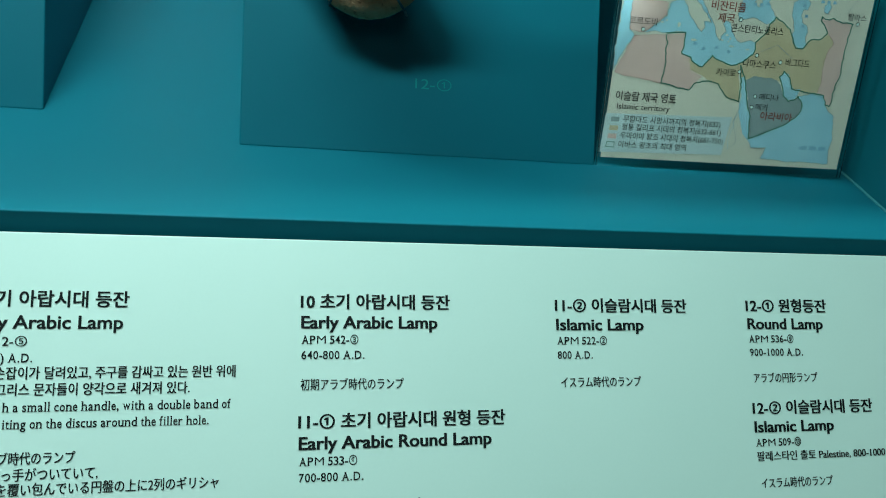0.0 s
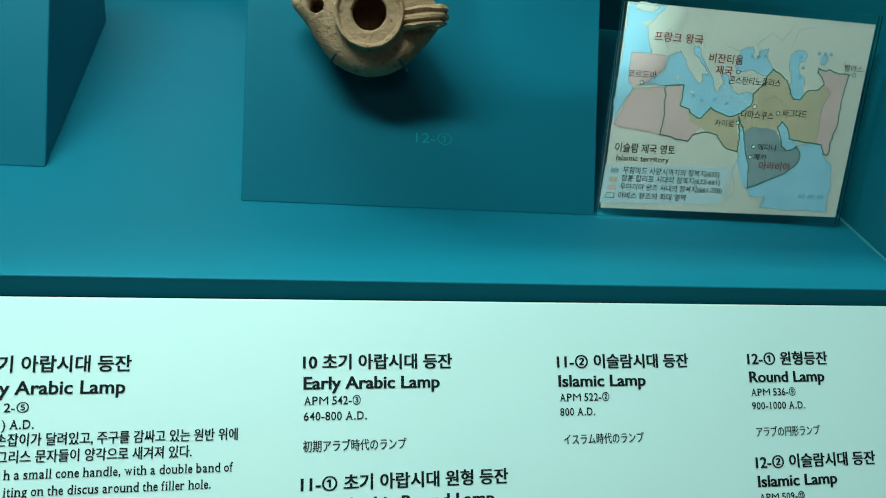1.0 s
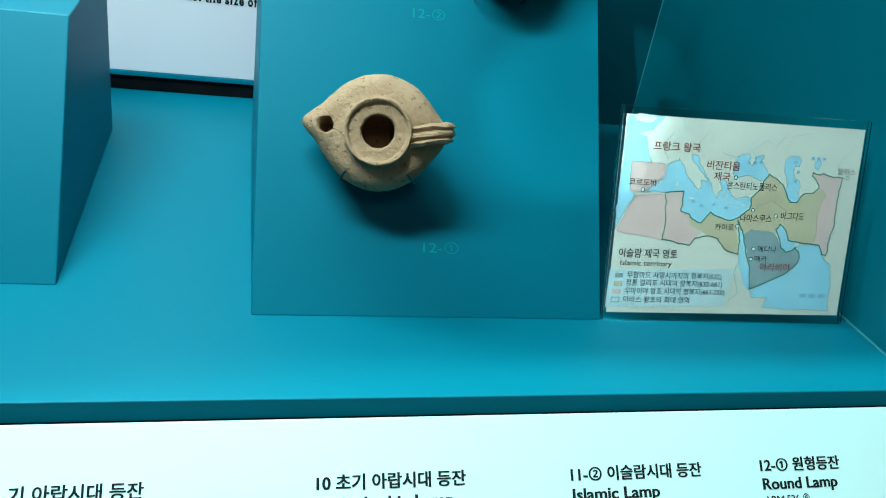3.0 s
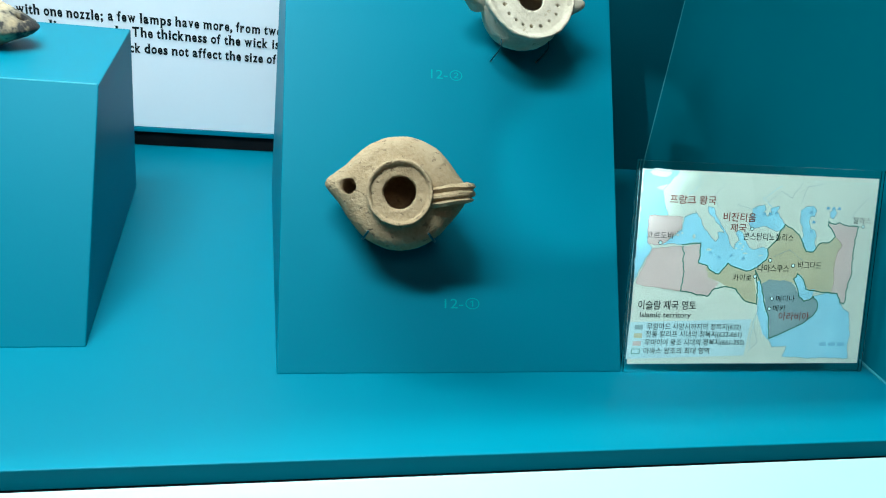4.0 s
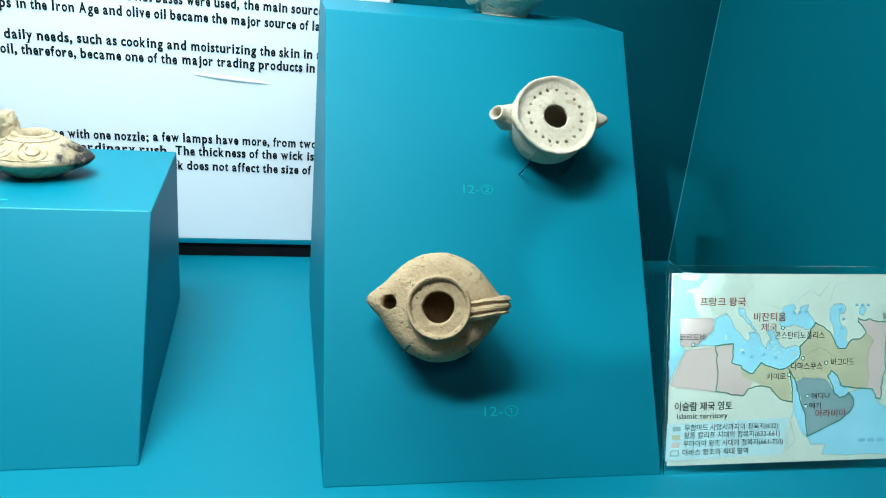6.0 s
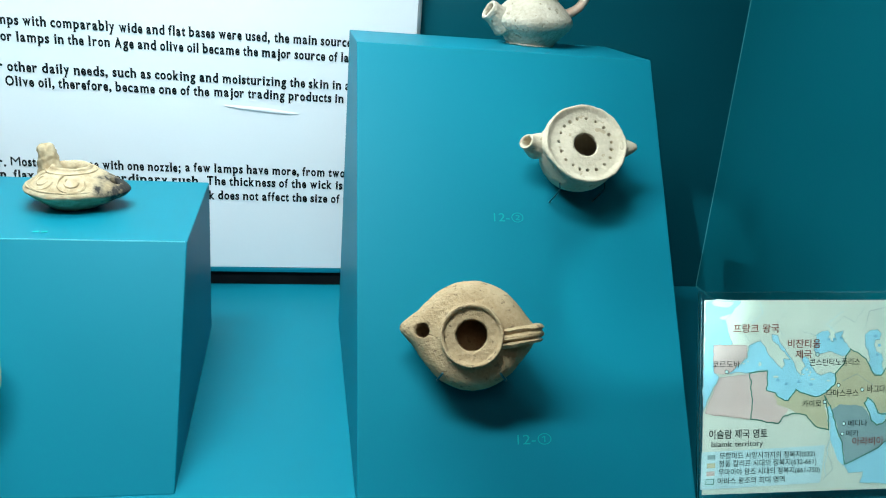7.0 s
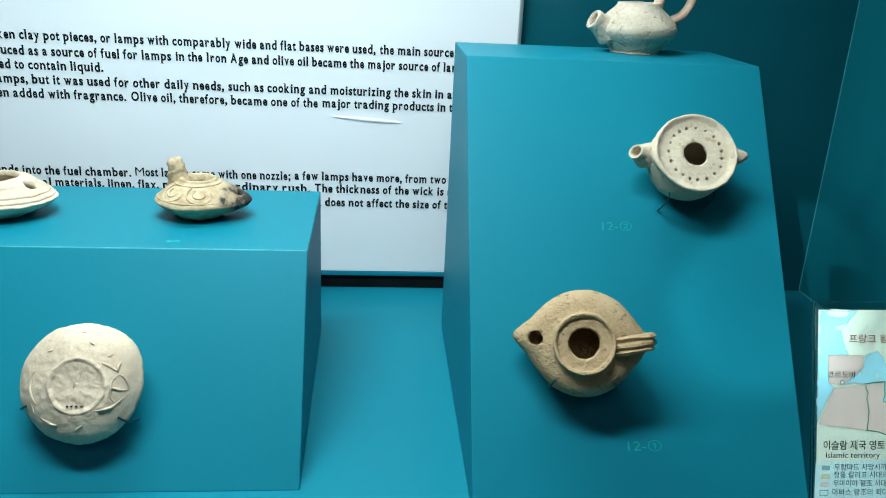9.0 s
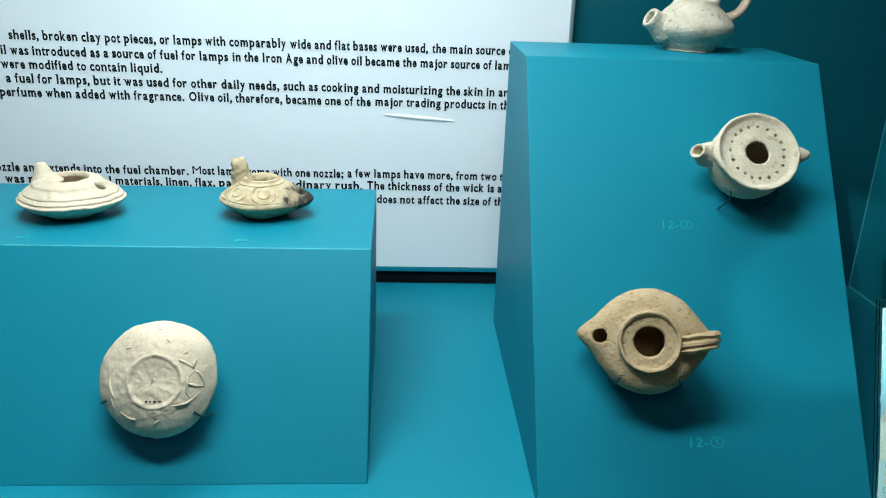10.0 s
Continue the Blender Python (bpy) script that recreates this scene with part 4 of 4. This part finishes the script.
bm = box(0.0025, MAP_W * 0.985, 0.0026, MAP_H * 0.962, -0.0006, 0.0, 0)
bm.transform(MM)
paper = part("map_print", bm, PAPER, map_stand, "cream paper map sheet")
REGIONS = {
    "atlantic": [(0.018, 0.980), (0.156, 0.979), (0.094, 0.880), (0.121, 0.762), (0.044, 0.756), (0.051, 0.618), (0.075, 0.591), (0.032, 0.489), (0.009, 0.411)],
    "med": [(0.107, 0.606), (0.150, 0.618), (0.191, 0.612), (0.230, 0.622), (0.263, 0.620), (0.266, 0.585), (0.264, 0.521), (0.299, 0.509), (0.319, 0.482), (0.352, 0.464), (0.365, 0.496), (0.380, 0.520), (0.409, 0.505), (0.464, 0.480), (0.506, 0.503), (0.542, 0.542), (0.545, 0.605), (0.523, 0.611), (0.488, 0.596), (0.462, 0.605), (0.447, 0.632), (0.428, 0.686), (0.407, 0.695), (0.403, 0.674), (0.418, 0.644), (0.407, 0.618), (0.401, 0.594), (0.384, 0.624), (0.370, 0.665), (0.341, 0.719), (0.318, 0.760), (0.307, 0.804), (0.284, 0.807), (0.288, 0.778), (0.312, 0.739), (0.343, 0.701), (0.356, 0.677), (0.330, 0.680), (0.336, 0.654), (0.320, 0.630), (0.303, 0.663), (0.272, 0.704), (0.254, 0.751), (0.234, 0.783), (0.234, 0.775), (0.191, 0.755), (0.184, 0.692), (0.148, 0.649)],
    "black": [(0.464, 0.805), (0.486, 0.823), (0.510, 0.829), (0.518, 0.808), (0.507, 0.790), (0.529, 0.772), (0.547, 0.784), (0.537, 0.808), (0.553, 0.820), (0.574, 0.826), (0.566, 0.796), (0.584, 0.760), (0.606, 0.728), (0.598, 0.698), (0.570, 0.692), (0.538, 0.707), (0.514, 0.719), (0.484, 0.707), (0.461, 0.698), (0.455, 0.728), (0.458, 0.766)],
    "caspian": [(0.666, 0.806), (0.684, 0.824), (0.718, 0.833), (0.731, 0.806), (0.725, 0.776), (0.705, 0.776), (0.702, 0.749), (0.715, 0.718), (0.735, 0.703), (0.739, 0.673), (0.735, 0.646), (0.744, 0.616), (0.735, 0.591), (0.711, 0.592), (0.688, 0.616), (0.681, 0.655), (0.683, 0.685), (0.668, 0.736), (0.664, 0.776)],
    "ocean": [(0.582, 0.124), (0.632, 0.153), (0.679, 0.182), (0.726, 0.211), (0.780, 0.280), (0.783, 0.311), (0.757, 0.357), (0.805, 0.371), (0.862, 0.370), (0.881, 0.318), (0.895, 0.287), (0.921, 0.268), (0.933, 0.168), (0.932, 0.075), (0.942, 0.016), (0.649, 0.024), (0.666, 0.084), (0.598, 0.081)],
    "red": [(0.497, 0.476), (0.511, 0.422), (0.523, 0.434), (0.534, 0.392), (0.548, 0.337), (0.554, 0.286), (0.571, 0.240), (0.583, 0.173), (0.582, 0.121), (0.560, 0.149), (0.541, 0.195), (0.524, 0.271), (0.524, 0.347), (0.512, 0.407)],
    "gulf": [(0.666, 0.447), (0.679, 0.474), (0.699, 0.462), (0.710, 0.419), (0.731, 0.391), (0.760, 0.394), (0.756, 0.366), (0.743, 0.342), (0.714, 0.331), (0.696, 0.355), (0.682, 0.404)],
    "spain": [(0.044, 0.756), (0.178, 0.754), (0.183, 0.699), (0.107, 0.606), (0.054, 0.613)],
    "maghreb": [(0.076, 0.588), (0.198, 0.605), (0.205, 0.502), (0.201, 0.372), (0.015, 0.408)],
    "ifriqiya": [(0.198, 0.605), (0.263, 0.618), (0.266, 0.585), (0.264, 0.521), (0.299, 0.509), (0.306, 0.443), (0.353, 0.419), (0.338, 0.386), (0.309, 0.345), (0.281, 0.352), (0.234, 0.368), (0.201, 0.372)],
    "khorasan": [(0.821, 0.676), (0.803, 0.712), (0.787, 0.730), (0.789, 0.752), (0.819, 0.740), (0.830, 0.749), (0.863, 0.733), (0.915, 0.730), (0.911, 0.660), (0.906, 0.599), (0.913, 0.492), (0.897, 0.416), (0.894, 0.317), (0.876, 0.324), (0.862, 0.370), (0.830, 0.371), (0.839, 0.447), (0.830, 0.539), (0.839, 0.600), (0.855, 0.630)],
    "rash": [(0.299, 0.509), (0.319, 0.482), (0.352, 0.464), (0.365, 0.496), (0.380, 0.520), (0.409, 0.505), (0.464, 0.480), (0.506, 0.503), (0.542, 0.542), (0.545, 0.605), (0.576, 0.647), (0.591, 0.704), (0.606, 0.728), (0.633, 0.715), (0.666, 0.676), (0.682, 0.646), (0.703, 0.592), (0.735, 0.591), (0.750, 0.625), (0.769, 0.643), (0.799, 0.640), (0.821, 0.676), (0.855, 0.630), (0.833, 0.569), (0.839, 0.447), (0.830, 0.371), (0.768, 0.381), (0.724, 0.388), (0.700, 0.449), (0.679, 0.474), (0.666, 0.447), (0.672, 0.420), (0.608, 0.436), (0.560, 0.439), (0.533, 0.419), (0.513, 0.431), (0.498, 0.458), (0.510, 0.377), (0.518, 0.308), (0.465, 0.327), (0.432, 0.382), (0.385, 0.400), (0.353, 0.425), (0.306, 0.443)],
    "arabia": [(0.533, 0.419), (0.560, 0.439), (0.608, 0.436), (0.657, 0.429), (0.677, 0.404), (0.699, 0.346), (0.717, 0.327), (0.743, 0.333), (0.755, 0.354), (0.783, 0.311), (0.780, 0.280), (0.757, 0.244), (0.726, 0.211), (0.679, 0.182), (0.632, 0.153), (0.585, 0.127), (0.585, 0.172), (0.573, 0.240), (0.557, 0.286), (0.553, 0.331), (0.539, 0.377)],
    "britain": [(0.040, 0.972), (0.062, 0.990), (0.118, 0.988), (0.128, 0.966), (0.104, 0.948), (0.072, 0.950), (0.052, 0.956)],
    "brittany": [(0.094, 0.880), (0.070, 0.892), (0.086, 0.905), (0.118, 0.915), (0.150, 0.948), (0.156, 0.900)],
    "aral": [(0.787, 0.803), (0.805, 0.824), (0.818, 0.800), (0.808, 0.767), (0.788, 0.776)],
    "b3": [(0.768, 0.381), (0.724, 0.391), (0.705, 0.443), (0.679, 0.474), (0.666, 0.447), (0.682, 0.404), (0.696, 0.352), (0.717, 0.327), (0.743, 0.336), (0.757, 0.357), (0.783, 0.311), (0.780, 0.280), (0.757, 0.244), (0.726, 0.211), (0.679, 0.182), (0.632, 0.153), (0.585, 0.127), (0.573, 0.240), (0.554, 0.301), (0.534, 0.392), (0.523, 0.434), (0.497, 0.488), (0.514, 0.407), (0.518, 0.308)],
    "legend": [(0.008, 0.209), (0.504, 0.229), (0.486, 0.034), (0.004, 0.017)],
    "b1": [(0.198, 0.605), (0.205, 0.502), (0.201, 0.372), (0.234, 0.368), (0.281, 0.352), (0.309, 0.345), (0.338, 0.386), (0.385, 0.400), (0.425, 0.388), (0.450, 0.348), (0.470, 0.324), (0.518, 0.308)],
    "b2": [(0.191, 0.612), (0.263, 0.620), (0.266, 0.585), (0.264, 0.521), (0.299, 0.509), (0.319, 0.482), (0.352, 0.464), (0.365, 0.496), (0.380, 0.520), (0.409, 0.505), (0.464, 0.480), (0.506, 0.503), (0.542, 0.542), (0.545, 0.605), (0.576, 0.647), (0.591, 0.704), (0.606, 0.728), (0.633, 0.715), (0.666, 0.676), (0.682, 0.646), (0.703, 0.592), (0.735, 0.591), (0.750, 0.625), (0.769, 0.643), (0.799, 0.640), (0.821, 0.676), (0.803, 0.712), (0.787, 0.730), (0.789, 0.752), (0.819, 0.740), (0.830, 0.749), (0.863, 0.733), (0.915, 0.730), (0.906, 0.599), (0.913, 0.492), (0.897, 0.416), (0.894, 0.317), (0.876, 0.324), (0.862, 0.370), (0.768, 0.381)],
    "riv1": [(0.542, 0.813), (0.503, 0.861), (0.576, 0.930)],
    "riv3": [(0.234, 0.978), (0.247, 0.917), (0.200, 0.866)],
    "riv4": [(0.507, 0.062), (0.505, 0.146), (0.530, 0.297)],
    "sw1": [(0.031, 0.194), (0.062, 0.194), (0.062, 0.171), (0.031, 0.171)],
    "sw2": [(0.029, 0.151), (0.062, 0.152), (0.062, 0.127), (0.029, 0.127)],
    "sw3": [(0.027, 0.110), (0.060, 0.111), (0.060, 0.086), (0.027, 0.086)],
    "sw4": [(0.026, 0.069), (0.056, 0.069), (0.056, 0.044), (0.025, 0.044)],
}
for n, (name, mat) in enumerate((("atlantic", SEA), ("med", SEA), ("black", SEA), ("caspian", SEA), ("ocean", SEA), ("spain", PINK), ("maghreb", PINK), ("ifriqiya", PINK), ("khorasan", PINK), ("rash", SAND), ("arabia", GREY), ("red", SEA), ("gulf", SEA), ("aral", SEA), ("britain", PAPER), ("brittany", PAPER),
                                 ("legend", LEGEND), ("sw1", GREY), ("sw2", SAND), ("sw3", PINK))):
    flat({SEA: "sea", PAPER: "land", LEGEND: "legend_box", GREY: "region", PINK: "region", SAND: "region"}[mat], (uv if name in ("legend", "sw1", "sw2", "sw3") else coast)(REGIONS[name]), MM, mat, paper, 0.00006 + 0.00002 * n)
for name in ("riv1", "riv3", "riv4"):
    ribbon("river", coast(REGIONS[name], False), 0.0003, MM, SEA, paper, 0.0004)
for name in ("atlantic", "med", "black", "caspian", "ocean", "britain", "aral"):
    ribbon("coastline", coast(REGIONS[name]), 0.00035, MM, GREY, paper, 0.00042)
for name in ("b1", "b2", "b3"):
    ribbon("border", coast(REGIONS[name], False), 0.00085, MM, GREEN, paper, 0.00045)
for name in ("spain", "maghreb", "khorasan"):
    ribbon("dotted_border", coast(REGIONS[name]), 0.00045, MM, DOTS, paper, 0.00044, 0.0014)
ribbon("border", uv(REGIONS["sw4"] + REGIONS["sw4"][:1]), 0.0005, MM, GREEN, paper, 0.00048)
# islands and islets of the inner sea
for u, v, a, b in ((0.235, 0.655, 0.006, 0.012), (0.30, 0.59, 0.012, 0.006), (0.45, 0.575, 0.010, 0.004), (0.515, 0.565, 0.008, 0.004), (0.29, 0.70, 0.005, 0.010), (0.425, 0.625, 0.006, 0.005), (0.44, 0.61, 0.004, 0.006), (0.41, 0.60, 0.005, 0.004), (0.435, 0.595, 0.004, 0.004), (0.17, 0.66, 0.006, 0.004), (0.187, 0.67, 0.005, 0.004)):
    flat("island", uv([(u + a * math.cos(k * 0.7854), v + b * math.sin(k * 0.7854)) for k in range(8)]), MM, PAPER, paper, 0.0004)
for u, v in ((0.103, 0.619), (0.468, 0.703), (0.500, 0.455), (0.556, 0.541), (0.655, 0.516), (0.937, 0.731), (0.580, 0.340), (0.574, 0.286)):
    ring = [(u * MAP_W + 0.0014 * math.cos(k * 0.5236), (0.026 + 0.95 * v) * MAP_H + 0.0014 * math.sin(k * 0.5236)) for k in range(12)]
    flat("city_mark", ring, MM, LABEL_WHITE, paper, 0.0005)
    ribbon("city_ring", ring + ring[:1], 0.0004, MM, INK, paper, 0.00052)
for words, u0, u1, v, size, mat, bold in (
        ("프랑크 왕국", 0.126, 0.311, 0.822, 0.0065, RED, 0.006),
        ("비잔티움", 0.346, 0.479, 0.742, 0.0066, RED, 0.006),
        ("제국", 0.378, 0.444, 0.688, 0.0062, RED, 0.006),
        ("코르도바", 0.046, 0.155, 0.643, 0.0052, INK, 0),
        ("콘스탄티노폴리스", 0.436, 0.644, 0.647, 0.0057, INK, 0),
        ("카이로", 0.408, 0.486, 0.433, 0.0053, INK, 0),
        ("다마스쿠스", 0.507, 0.639, 0.484, 0.0058, INK, 0),
        ("바그다드", 0.676, 0.775, 0.503, 0.0058, INK, 0),
        ("탈라스", 0.892, 0.968, 0.750, 0.0048, INK, 0),
        ("메디나", 0.598, 0.677, 0.327, 0.0049, INK, 0),
        ("메카", 0.590, 0.642, 0.275, 0.0049, INK, 0),
        ("아라비아", 0.616, 0.747, 0.228, 0.0064, RED, 0.006),
        ("이슬람 제국 영토", 0.036, 0.269, 0.280, 0.0068, INK, 0.005),
        ("Islamic territory", 0.046, 0.251, 0.235, 0.0053, INK, 0),
        ("무함마드 사망시까지의 정복지(632)", 0.078, 0.462, 0.174, 0.0049, INK, 0),
        ("정통 칼리프 시대의 정복지(632-661)", 0.076, 0.469, 0.134, 0.0049, INK, 0),
        ("우마이야 왕조 시대의 정복지(661-750)", 0.075, 0.483, 0.091, 0.0049, INK, 0),
        ("아바스 왕조의 최대 영역", 0.072, 0.340, 0.046, 0.0049, INK, 0),
):
    lettering(paper, words, u0 * MAP_W, u1 * MAP_W, (0.026 + 0.95 * v) * MAP_H, size * 1.1, MM @ Matrix.Translation((0, 0, 0.0006)), mat, bold)
for k in range(3):
    flat("word_bar", uv([(0.805 + 0.04 * k, 0.085), (0.835 + 0.04 * k, 0.087), (0.835 + 0.04 * k, 0.107), (0.805 + 0.04 * k, 0.105)]), MM, SEA_INK, paper, 0.0005)
for u, v, n in ((0.335, 0.545, 1), (0.385, 0.555, 1), (0.435, 0.54, 1), (0.30, 0.565, 1), (0.505, 0.775, 2), (0.555, 0.78, 1), (0.70, 0.79, 1), (0.715, 0.74, 1), (0.708, 0.69, 1), (0.77, 0.815, 3)):
    for k in range(n):
        flat("word_bar", uv([(u + 0.024 * k, v), (u + 0.016 + 0.024 * k, v + 0.002), (u + 0.013 + 0.024 * k, v + 0.014), (u + 0.003 + 0.024 * k, v + 0.016)]), MM, SEA_INK, paper, 0.0005)
for course in ([(0.33, 0.80), (0.30, 0.86), (0.34, 0.92), (0.31, 0.97)], [(0.40, 0.83), (0.46, 0.80)], [(0.52, 0.84), (0.58, 0.90), (0.62, 0.87), (0.66, 0.95)], [(0.66, 0.84), (0.68, 0.93), (0.75, 0.95)],
               [(0.19, 0.78), (0.16, 0.85), (0.20, 0.91)], [(0.88, 0.78), (0.93, 0.86), (0.96, 0.90)], [(0.53, 0.30), (0.51, 0.20), (0.54, 0.10), (0.50, 0.05)], [(0.57, 0.56), (0.63, 0.60), (0.70, 0.54)], [(0.90, 0.40), (0.95, 0.52)]):
    ribbon("river", coast(course, False), 0.0003, MM, GREY, paper, 0.0004)
